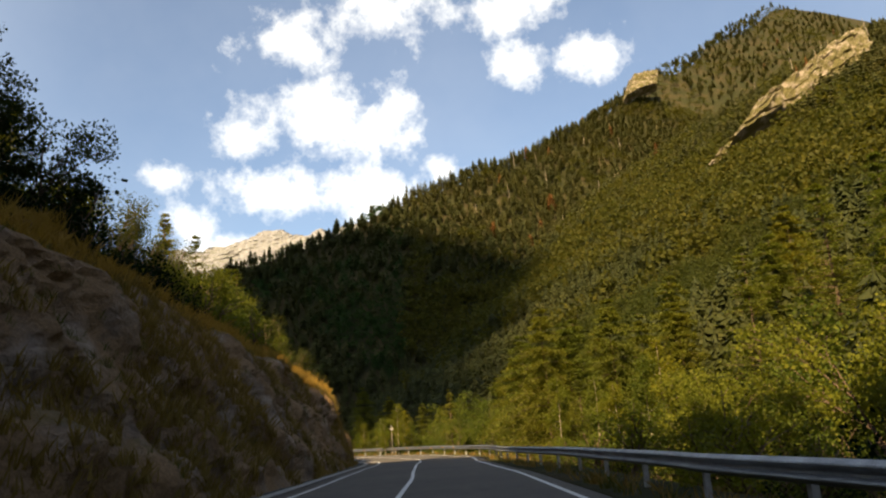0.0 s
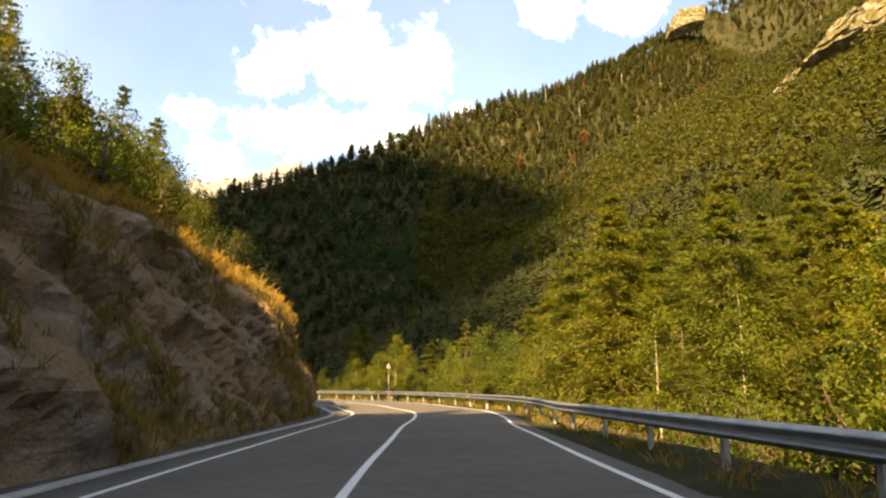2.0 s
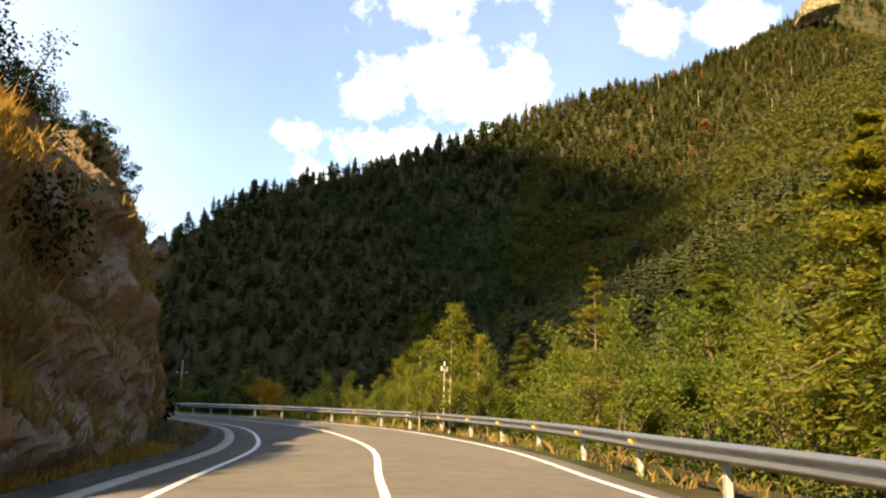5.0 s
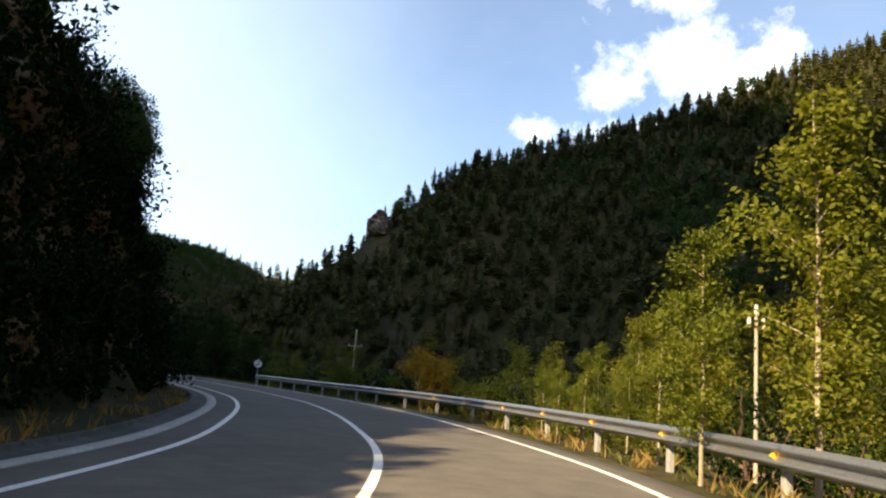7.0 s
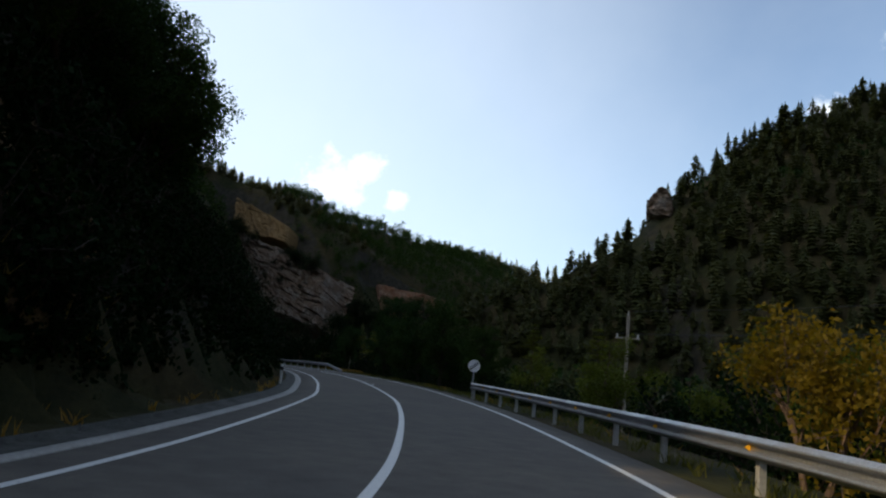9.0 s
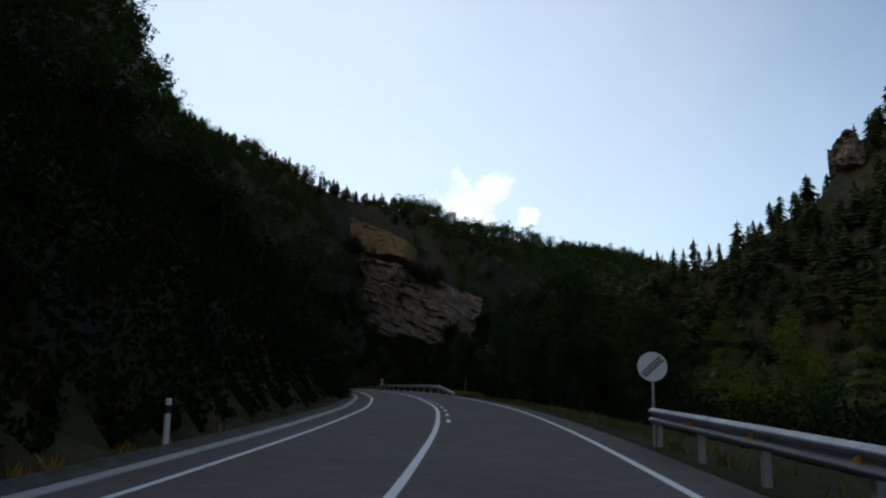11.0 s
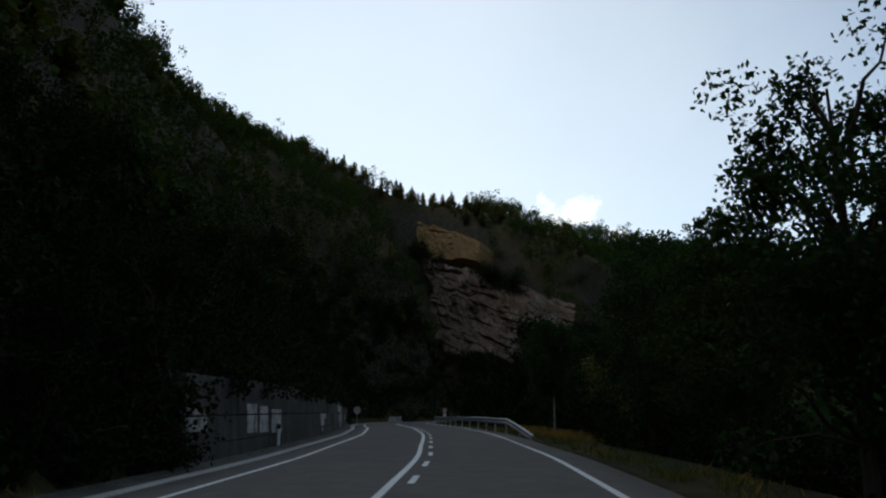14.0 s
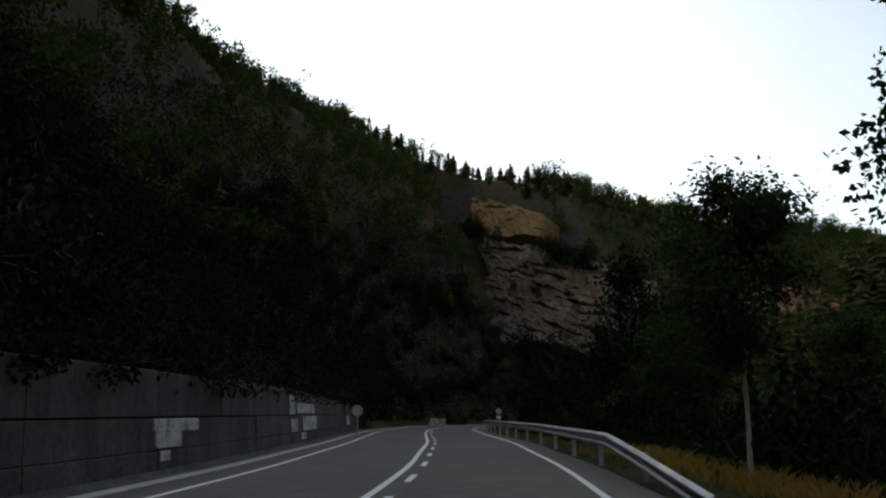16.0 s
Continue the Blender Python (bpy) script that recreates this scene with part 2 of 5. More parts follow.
SIGN_BLACK = plain("sign_black", (0.025, 0.025, 0.027), 0.5, vary=0.1)
SIGN_RED = plain("sign_red", (0.45, 0.025, 0.03), 0.45, vary=0.1)
POLE_WOOD = plain("pole_wood", (0.34, 0.29, 0.23), 0.85, vary=0.3, scale=10.0, bump=0.4)
WIRE = plain("wire", (0.05, 0.05, 0.05), 0.6, 0.4)
CERAMIC = plain("insulator_ceramic", (0.55, 0.52, 0.48), 0.3)


def rock_material(name, dark, mid, light, moss, soil=None):
    m = Mat(name, 0.92, spec=0.15)
    big, med, fine = m.noise(0.25, 5.0), m.noise(1.3, 6.0, 0.65, (1, 1, 2.6)), m.noise(11.0, 6.0, 0.7)
    c = m.ramp(med, (0.28, dark), (0.5, mid), (0.72, light))
    c = m.mix(0.55, c, m.ramp(fine, (0.3, (0.6, 0.58, 0.56)), (0.7, (1.25, 1.24, 1.2))), "MULTIPLY")
    c = m.mix(0.6, c, m.ramp(big, (0.35, (0.72, 0.68, 0.64)), (0.68, (1.15, 1.1, 1.02))), "MULTIPLY")
    ledge = m.math("MULTIPLY", m.span(m.normal_z(), 0.62, 0.86), m.span(m.noise(0.6, 5.0), 0.34, 0.56))
    c = m.mix(ledge, c, moss)
    if soil:
        earth = m.ramp(fine, (0.3, tuple(v * 0.6 for v in soil)), (0.7, tuple(v * 1.3 for v in soil)))
        c = m.mix(m.span(m.noise(0.42, 6.0, 0.62), 0.34, 0.56), c, earth)
    m.base(c).bump(m.math("ADD", m.math("MULTIPLY", med, 2.0), fine), 0.9, 0.12)
    return m.m


ROCK = rock_material("road_cut_rock", (0.14, 0.108, 0.088), (0.295, 0.235, 0.19), (0.47, 0.40, 0.325), (0.17, 0.13, 0.055), (0.26, 0.165, 0.085))
LIMESTONE = rock_material("pale_limestone", (0.19, 0.165, 0.14), (0.34, 0.305, 0.26), (0.5, 0.455, 0.395), (0.10, 0.10, 0.04))
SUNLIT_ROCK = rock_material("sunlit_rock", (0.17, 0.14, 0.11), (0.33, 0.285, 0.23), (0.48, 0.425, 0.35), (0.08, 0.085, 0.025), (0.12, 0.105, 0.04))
# bluer copy of the rock: distance haze is put into its colour
FAR_ROCK = rock_material("hazy_far_rock", (0.14, 0.145, 0.16), (0.25, 0.26, 0.28), (0.38, 0.39, 0.42), (0.10, 0.11, 0.06))
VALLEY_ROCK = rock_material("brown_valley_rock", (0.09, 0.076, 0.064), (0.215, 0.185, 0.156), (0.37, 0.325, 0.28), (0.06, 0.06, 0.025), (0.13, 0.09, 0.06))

OCHRE = rock_material("ochre_soil", (0.10, 0.065, 0.03), (0.20, 0.135, 0.065), (0.30, 0.21, 0.11), (0.13, 0.10, 0.04), (0.20, 0.13, 0.055))
RED_ROCK = rock_material("reddish_rock", (0.10, 0.065, 0.045), (0.23, 0.15, 0.105), (0.36, 0.26, 0.19), (0.06, 0.06, 0.025), (0.22, 0.11, 0.06))

# hillside soil under the trees: forest litter, dry grass in the open, rock where it is steep
m = Mat("hillside_ground", 0.95, spec=0.1)
a, b, f = m.noise(0.12, 5.0), m.noise(1.1, 6.0, 0.65), m.noise(8.0, 5.0, 0.7)
c = m.mix(m.span(a, 0.42, 0.6), m.ramp(b, (0.3, (0.016, 0.019, 0.008)), (0.7, (0.042, 0.043, 0.016))), m.ramp(b, (0.3, (0.03, 0.025, 0.012)), (0.7, (0.068, 0.055, 0.024))))
c = m.mix(0.6, c, m.ramp(f, (0.3, (0.6, 0.6, 0.58)), (0.7, (1.3, 1.28, 1.2))), "MULTIPLY")
steep = m.span(m.normal_z(), 0.62, 0.5)
c = m.mix(m.math("MULTIPLY", steep, m.span(m.noise(0.35, 5.0), 0.36, 0.52)), c, m.ramp(b, (0.3, (0.02, 0.019, 0.014)), (0.7, (0.056, 0.05, 0.038))))
m.base(c).bump(m.math("ADD", b, f), 0.7, 0.12)
GROUND = m.m

# ---------------------------------------------------------------- helpers for meshes


def mesh_of(name, verts, faces, material, smooth=False):
    """A mesh from arrays: faces is one (n, k) array, or a list of such arrays."""
    me = bpy.data.meshes.new(name)
    verts = np.asarray(verts, dtype=np.float32)
    groups = [np.asarray(f, dtype=np.int32) for f in (faces if isinstance(faces, list) else [faces]) if len(f)]
    total = np.concatenate([np.full(len(f), f.shape[1], dtype=np.int32) for f in groups])
    loops = np.concatenate([f.ravel() for f in groups])
    me.vertices.add(len(verts))
    me.vertices.foreach_set("co", verts.ravel())
    me.loops.add(len(loops))
    me.loops.foreach_set("vertex_index", loops)
    me.polygons.add(len(total))
    me.polygons.foreach_set("loop_start", np.concatenate([[0], np.cumsum(total)[:-1]]).astype(np.int32))
    me.polygons.foreach_set("use_smooth", np.full(len(total), smooth))
    me.update(calc_edges=True)
    me.materials.append(material)
    return me


def part(name, bm, material, parent, label=""):
    """Links a bmesh (or a mesh) as one object under a thing or a part."""
    if isinstance(bm, bpy.types.Mesh):
        me = bm
    else:
        me = bpy.data.meshes.new(name)
        bmesh.ops.recalc_face_normals(bm, faces=bm.faces)
        bm.to_mesh(me)
        bm.free()
        me.materials.append(material)
    ob = new(name, me)
    ob.parent = parent
    return tagged(ob, label)


def grid_faces(rows, cols, base=0):
    i = np.arange(rows - 1)[:, None] * cols + np.arange(cols - 1)[None, :] + base
    return np.stack([i, i + 1, i + cols + 1, i + cols], -1).reshape(-1, 4)


def box(bm, lo, hi, m=None, bevel=0.0):
    cube = bmesh.ops.create_cube(bm, size=1.0)["verts"]
    lo, hi = Vector(lo), Vector(hi)
    for v in cube:
        v.co = Vector([lo[i] + (v.co[i] + 0.5) * (hi[i] - lo[i]) for i in range(3)])
    if bevel:
        edges = {e for v in cube for e in v.link_edges}
        cube = [v for f in bmesh.ops.bevel(bm, geom=list(edges), offset=bevel, segments=1, affect="EDGES")["faces"] for v in f.verts] + [v for v in cube if v.is_valid]
    if m is not None:
        bmesh.ops.transform(bm, matrix=m, verts=list({v for v in cube if v.is_valid}))
    return bm


def rod(bm, a, b, r0, r1=None, sides=10):
    a, b = Vector(a), Vector(b)
    turn = (b - a).to_track_quat("Z", "Y").to_matrix().to_4x4()
    m = Matrix.Translation((a + b) / 2) @ turn
    bmesh.ops.create_cone(bm, cap_ends=True, segments=sides, radius1=r0, radius2=r0 if r1 is None else r1, depth=(b - a).length, matrix=m)
    return bm


def disc(bm, centre, facing, radius, thick, sides=40):
    c, f = Vector(centre), Vector(facing).normalized()
    return rod(bm, c - f * thick / 2, c + f * thick / 2, radius, sides=sides)


# smooth noise on arrays, for relief
def lattice(seed):
    return np.random.RandomState(seed).rand(64, 64).astype(np.float32)


def value_noise(x, y, scale, seed, octaves=4):
    out, amp, total = 0.0, 1.0, 0.0
    for o in range(octaves):
        tab = lattice(seed + o)
        u, v = np.asarray(x) / scale * 2 ** o + 17.3 * o, np.asarray(y) / scale * 2 ** o + 5.1 * o
        iu, iv = np.floor(u).astype(int), np.floor(v).astype(int)
        fu, fv = u - iu, v - iv
        fu, fv = fu * fu * (3 - 2 * fu), fv * fv * (3 - 2 * fv)
        g = lambda a, b: tab[(iu + a) % 64, (iv + b) % 64]
        out = out + amp * ((g(0, 0) * (1 - fu) + g(1, 0) * fu) * (1 - fv) + (g(0, 1) * (1 - fu) + g(1, 1) * fu) * fv - 0.5)
        total += amp
        amp *= 0.5
    return out / total * 2


# ---------------------------------------------------------------- the road's line
KNOTS = [(30, -70), (9, -44), (0.6, -22), (-1.26, 8.75), (-1.32, 15.24), (-1.39, 21.73), (-1.49, 28.22), (-1.77, 34.7), (-1.97, 41.16), (-2.2, 47.59),
         (-2.19, 53.99), (-2.69, 60.31), (-4.23, 66.51), (-5.88, 72.78), (-8.38, 78.95), (-11.47, 84.95), (-15.38, 90.33), (-19.62, 95.43), (-24.19, 100.16), (-29.12, 104.43),
         (-34.14, 108.49), (-39.25, 112.39), (-44.58, 115.97), (-49.99, 119.43), (-55.5, 122.75), (-61.1, 125.98), (-66.88, 128.99), (-72.75, 131.89), (-78.65, 134.71), (-84.64, 137.28),
         (-90.62, 139.84), (-96.64, 142.28), (-102.76, 144.49), (-108.88, 146.68), (-115.09, 148.66), (-121.3, 150.61), (-127.49, 152.63), (-133.63, 154.76), (-139.74, 156.99), (-145.74, 159.5),
         (-151.59, 162.35), (-157.16, 165.74), (-163, 173), (-166, 184), (-165.5, 200), (-161, 230), (-165, 290), (-185, 350)]


def spline(knots, step=0.5):
    p = np.array(knots, float)
    p = np.vstack([2 * p[0] - p[1], p, 2 * p[-1] - p[-2]])
    out = []
    for a, b, c, d in zip(p, p[1:], p[2:], p[3:]):
        for t in np.linspace(0, 1, 24, endpoint=False):
            out.append(0.5 * ((2 * b) + (c - a) * t + (2 * a - 5 * b + 4 * c - d) * t * t + (3 * b - a - 3 * c + d) * t ** 3))
    q = np.array(out + [p[-2]])
    for _ in range(12):
        q[1:-1] = 0.25 * q[:-2] + 0.5 * q[1:-1] + 0.25 * q[2:]
    s = np.concatenate([[0], np.cumsum(np.linalg.norm(np.diff(q, axis=0), axis=1))])
    even = np.arange(0, s[-1], step)
    return np.stack([np.interp(even, s, q[:, 0]), np.interp(even, s, q[:, 1])], 1)


LINE = spline(KNOTS)
STEP = 0.5
TAN = np.gradient(LINE, axis=0)
TAN /= np.linalg.norm(TAN, axis=1)[:, None]
RIGHT = np.stack([TAN[:, 1], -TAN[:, 0]], 1)
LENGTH = (len(LINE) - 1) * STEP


# the road's gentle rise: (station, height)
RISE = [(0, 0.0), (88.0, 0.01), (107.0, -0.0), (127.0, -0.08), (146.0, 0.01), (166.0, 0.17), (186.0, 0.29), (205.0, 0.35), (224.0, 0.51), (244.0, 0.62), (263.0, 0.7), (283.0, 0.73), (303.0, 0.67), (322.0, 0.53), (400, 0.4)]


def road_z(s):
    return np.interp(s, *zip(*RISE))


def along(s, d=0.0, z=0.0):
    """The place s metres along the road, d to the right of its centre line."""
    i = np.clip(np.asarray(s, float) / STEP, 0, len(LINE) - 1.001)
    k = i.astype(int)
    f = (i - k)[..., None]
    p = LINE[k] * (1 - f) + LINE[k + 1] * f
    r = RIGHT[k] * (1 - f) + RIGHT[k + 1] * f
    q = p + r * np.asarray(d, float)[..., None]
    up = np.broadcast_to(np.asarray(z, float) + road_z(s), q.shape[:-1])
    return np.concatenate([q, up[..., None]], -1)


def road_coords(x, y):
    """Station and offset (right: plus) of places, by the nearest piece of the road."""
    x, y = np.asarray(x, float).ravel(), np.asarray(y, float).ravel()
    s, d = np.empty(len(x)), np.empty(len(x))
    line, tan, right = LINE[::4], TAN[::4], RIGHT[::4]
    for a in range(0, len(x), 8000):
        dx, dy = x[a:a + 8000, None] - line[None, :, 0], y[a:a + 8000, None] - line[None, :, 1]
        k = np.argmin(dx * dx + dy * dy, axis=1)
        j = np.arange(len(k))
        ex, ey = dx[j, k], dy[j, k]
        t = np.clip(ex * tan[k, 0] + ey * tan[k, 1], -STEP * 2, STEP * 2)
        s[a:a + 8000] = k * 4 * STEP + t
        side = ex * right[k, 0] + ey * right[k, 1]
        d[a:a + 8000] = np.sign(side) * np.sqrt(np.maximum(ex * ex + ey * ey - t * t, 0))
    return s, d


def station(x, y):
    return float(road_coords([x], [y])[0][0])


def smooth_line(*pairs):
    """A gliding offset along the road from (station, offset) pairs."""
    xs, ys = zip(*pairs)
    fine = np.arange(0, 420, 2.0)
    v = np.interp(fine, xs, ys)
    for _ in range(12):
        v[1:-1] = 0.25 * v[:-2] + 0.5 * v[1:-1] + 0.25 * v[2:]
    return lambda s: np.interp(s, fine, v)


LEFT_LINE = smooth_line((88, -3.23), (119, -3.08), (150, -2.9), (181, -2.78), (212, -2.93), (243, -3.01), (274, -3.03), (305, -3.14), (336, -3.19))
CENTRE_LINE = smooth_line((88, 0.0), (336, 0.0))
RIGHT_LINE = smooth_line((88, 3.76), (119, 3.75), (150, 3.66), (181, 3.37), (212, 3.40), (243, 3.39), (274, 3.38), (305, 3.41), (336, 3.43))
# how much further out the gutter lies on the straights than in the bend
GUTTER_OUT = smooth_line((88, -0.5), (125, -0.48), (150, -0.3), (176, -0.16), (190, -0.25), (212, -0.38), (228, -0.42), (300, -0.45))
RAIL_LINE = smooth_line((88, 5.5), (118, 5.4), (134, 5.1), (150, 4.8), (164, 5.1), (177, 5.1), (186, 4.8), (200, 4.55), (230, 4.5))
S_START = station(-1.3, 0)
S_NOSE = station(-8.5, 78)
S_BEND = station(-22, 98)
S_WALL0, S_WALL1 = 247.6, 305.0
S_RAIL1 = station(-40, 113)
S_END_A, S_END_B, S_END_C = station(-150, 162), station(-166, 192), station(-161.5, 234)

# ---------------------------------------------------------------- the ground
EDGE_L, EDGE_R = -4.25, 4.25            # edges of the paved strip


def ease(v, lo, hi):
    t = np.clip((v - lo) / (hi - lo), 0, 1)
    return t * t * (3 - 2 * t)


def left_hill(s, d, x, y):
    """Height of the hillside above the road on its left, and how far back it stands."""
    u = np.maximum(-d + EDGE_L, 0)
    verge = np.interp(s, [0, S_NOSE - 30, S_NOSE - 8, S_NOSE + 12, S_BEND + 8, S_BEND + 40, S_WALL0 - 6, S_WALL0], [1.35, 1.35, 2.0, 2.7, 1.6, 1.2, 1.2, 1.9])
    top = np.interp(s, [0, S_START - 6, S_START + 8, S_NOSE - 30, S_NOSE - 14, S_NOSE - 4, S_NOSE + 10, S_BEND + 4, S_BEND + 30, S_BEND + 70, S_END_A, S_END_B, S_END_C], [150, 140, 11.4, 11.8, 9.6, 11.4, 15, 16, 44, 75, 96, 64, 50])
    reach = np.interp(s, [0, S_START - 6, S_START + 8, S_NOSE - 26, S_NOSE - 14, S_NOSE - 4, S_NOSE + 10, S_BEND + 4, S_BEND + 30, S_BEND + 70, S_END_B, S_END_C], [14, 14, 5.0, 5.0, 3.0, 2.6, 2.6, 5.0, 20, 44, 34, 26])
    w = np.maximum(u - verge, 0)
    z = top * (1 - np.exp(-w / reach))
    # unseen hill behind the start, added and shaped to shade the first stretch
    brow = 27.3 + 0.45 * np.maximum(-y, 0) + 2.0 * np.clip(-8.5 - x, 0, 5) - 0.8 * np.maximum(-17 - x, 0)
    z = np.where((s < S_START + 30) & (z > brow - 6), brow - 6 * np.exp(-np.maximum(z - brow + 6, 0) / 6), z)
    near = np.interp(s, [S_BEND + 6, S_BEND + 22, S_WALL1 - 10, S_WALL1 + 15], [0, 1, 1, 0])
    z = z * (1 - near * 0.52 * (1 - ease(w, 4, 28)))
    lift = np.interp(s, [S_WALL0 - 6, S_WALL0, S_WALL1, S_WALL1 + 4], [0, 1, 1, 0])
    z = z + lift * 1.9 * ease(u, 1.5, 2.6)
    bank = np.interp(s, [S_BEND, S_BEND + 10, S_WALL0 - 8, S_WALL0], [0, 1, 1, 0])
    z = z + bank * 2.2 * ease(u, 1.3, 3.4)
    z = z * (1 + 0.16 * value_noise(x, y, 34, 11)) + ease(w, 0, 6) * (1.3 * value_noise(x, y, 9, 21) + 0.35 * value_noise(x, y, 2.6, 31))
    return np.where(d < EDGE_L, np.maximum(z, -0.02), 0)


RIDGE_FROM, RIDGE_WAY = np.array([-96.0, 217.0]), np.array([0.684, 0.729])
RIDGE_SIDE = np.array([0.729, -0.684])


def right_mountain(x, y):
    a = (x - RIDGE_FROM[0]) * RIDGE_WAY[0] + (y - RIDGE_FROM[1]) * RIDGE_WAY[1]
    p = (x - RIDGE_FROM[0]) * RIDGE_SIDE[0] + (y - RIDGE_FROM[1]) * RIDGE_SIDE[1]
    crest = np.interp(a, [-75, -45, -14, -4, 0, 16, 45, 60, 120, 203, 337, 520, 700, 1100], [-6, 9, 23, 29.5, 35, 48.8, 66, 72.2, 101, 140.5, 219, 330, 440, 570])
    spur = crest - 0.78 * np.abs(p)
    toe = np.interp(y, [-200, 0, 60, 100, 150, 200, 520, 900], [26, 22, 17, 10, -14, -38, -190, -300])
    face = 0.60 * (x - toe) * (1 - 0.25 * ease(x - toe, 150, 500))
    face = np.minimum(face, np.where(p < 0, crest - 0.55 * np.abs(p), 1e4))
    z = np.maximum(spur, face)
    return z + ease(z, 0, 20) * (7 * value_noise(x, y, 70, 41) + 2.2 * value_noise(x, y, 18, 51))


def far_hills(x, y):
    z = np.full(np.shape(x), -50.0)
    for (px, py), (qx, qy), h0, h1, wide in (((-240, 660), (-60, 720), 158, 218, 110), ((-330, 420), (-250, 560), 34, 66, 100), ((-560, 300), (-420, 620), 46, 88, 130),
                                             ((-500, -200), (-420, 120), 90, 110, 140), ((-300, -420), (400, -380), 110, 130, 160)):
        ex, ey = qx - px, qy - py
        t = np.clip(((x - px) * ex + (y - py) * ey) / (ex * ex + ey * ey), 0, 1)
        r = np.hypot(x - px - t * ex, y - py - t * ey)
        z = np.maximum(z, (h0 + t * (h1 - h0)) * (1.25 * np.exp(-(r / wide) ** 2) - 0.25) + 9 * value_noise(x, y, 60, 61))
    return z


# hollows behind the cliff faces: from, to, depth, reach
CARVED = [((-223, 189), (-182, 190), 17.0, 15.0), ((-186, 222), (-176, 238), 6.0, 9.0)]


def height(x, y, s=None, d=None):
    x, y = np.asarray(x, float), np.asarray(y, float)
    shape = x.shape
    x, y = x.ravel(), y.ravel()
    if s is None:
        s, d = road_coords(x, y)
    floor = -2.6 * ease(d, 6.2, 13) - 0.06 * ease(d, 4.3, 5.0) + ease(d, 8, 14) * 0.5 * value_noise(x, y, 8, 71)
    right = np.maximum(floor, right_mountain(x, y) - 1.5)
    hills = far_hills(x, y)
    right = np.where(d > 30, np.maximum(right, hills), right)
    left = left_hill(s, d, x, y)
    left = np.where(d < -60, np.maximum(left, hills), left)
    z = np.where(d < 0, left, right)
    z = np.where((d > LEFT_LINE(s) + GUTTER_OUT(s) - 1.28) & (d < 4.4), -0.12, z)
    z = z + road_z(s) * (1 - ease(np.abs(d), 15, 60))
    for (px, py), (qx, qy), deep, reach in CARVED:
        t = np.clip(((x - px) * (qx - px) + (y - py) * (qy - py)) / ((qx - px) ** 2 + (qy - py) ** 2), 0, 1)
        z = z - deep * (1 - ease(np.hypot(x - px - t * (qx - px), y - py - t * (qy - py)), reach * 0.45, reach)) * (d < -7)
    return z.reshape(shape)


def spread(lo, hi, step, out_lo, out_hi, grow=1.16):
    mid = list(np.arange(lo, hi, step))
    a, g = [], step
    while lo - sum(a) > out_lo:
        g *= grow
        a.append(g)
    left = [lo - sum(a[:i + 1]) for i in range(len(a))][::-1]
    b, g = [], step
    while hi + sum(b) < out_hi:
        g *= grow
        b.append(g)
    return np.array(left + mid + [hi + sum(b[:i + 1]) for i in range(len(b))])


gx, gy = spread(-215, 42, 1.1, -2600, 2400), spread(-14, 262, 1.1, -2200, 2800)
X, Y = np.meshgrid(gx, gy, indexing="ij")
Z = height(X, Y)
terrain = new("ground", mesh_of("ground", np.stack([X, Y, Z], -1).reshape(-1, 3), grid_faces(len(gx), len(gy)), GROUND, True))
tagged(terrain, "steep wooded valley ground with dry grass and soil", "ground", kind="structure")


def ribbon(name, s0, s1, profile, material, step=0.5, smooth=True, shift=None):
    """A strip along the road with the cross-section profile, a row of (offset, height); shift(s) moves it sideways."""
    ss = np.arange(s0, s1 + step * 0.5, step)
    prof = np.array(profile)
    off = np.tile(prof[:, 0], len(ss)) + (np.repeat(shift(ss), len(prof)) if shift else 0)
    pts = along(np.repeat(ss, len(prof)), off, np.tile(prof[:, 1], len(ss)))
    return mesh_of(name, pts, grid_faces(len(ss), len(prof))[:, ::-1], material, smooth)


S_END = LENGTH - 20
road = new("road", ribbon("road", 0, S_END, [(-4.0, -0.3), (-4.0, -0.016), (-3.2, 0), (0, 0.012), (3.6, 0.0), (4.3, -0.03), (4.42, -0.2)], ASPHALT))
tagged(road, "two-lane grey asphalt road with worn surface", "road", kind="structure")


def marking(name, runs, line, label):
    ob = new(name)
    for s0, s1, d, width in runs:
        dd = np.linspace(-width / 2, width / 2, 3) + d
        piece = ribbon("stripe", s0, s1, [(v, 0.018 - 0.0034 * abs(v + (-3.3 if line is LEFT_LINE else 3.4 if line is RIGHT_LINE else 0))) for v in dd], PAINT, shift=line)
        part("stripe", piece, None, ob)
    return tagged(ob, label, "road marking", kind="structure")


marking("road_marking_left", [(0, S_END, 0.0, 0.12)], LEFT_LINE, "solid white edge line, slightly worn")
S_LAYBY = station(-84.6, 139.5)
marking("road_marking_right", [(0, S_LAYBY - 2, 0.0, 0.13)] + [(S_LAYBY - 1.4 + 1.5 * k, S_LAYBY - 0.6 + 1.5 * k, 0.0, 0.13) for k in range(4)] + [(S_LAYBY + 4.6, S_END, 0.0, 0.13)], RIGHT_LINE, "solid white edge line with a short broken stretch")
S_DASH = station(-52, 121.3)
marking("road_marking_centre", [(0, S_END, 0.0, 0.13)], CENTRE_LINE, "solid white centre line")
marking("road_marking_dashes", [(S_DASH + 3.8 * k, S_DASH + 3.8 * k + 1.3, 0.32, 0.12) for k in range(24)], CENTRE_LINE, "short white dashes beside the centre line")

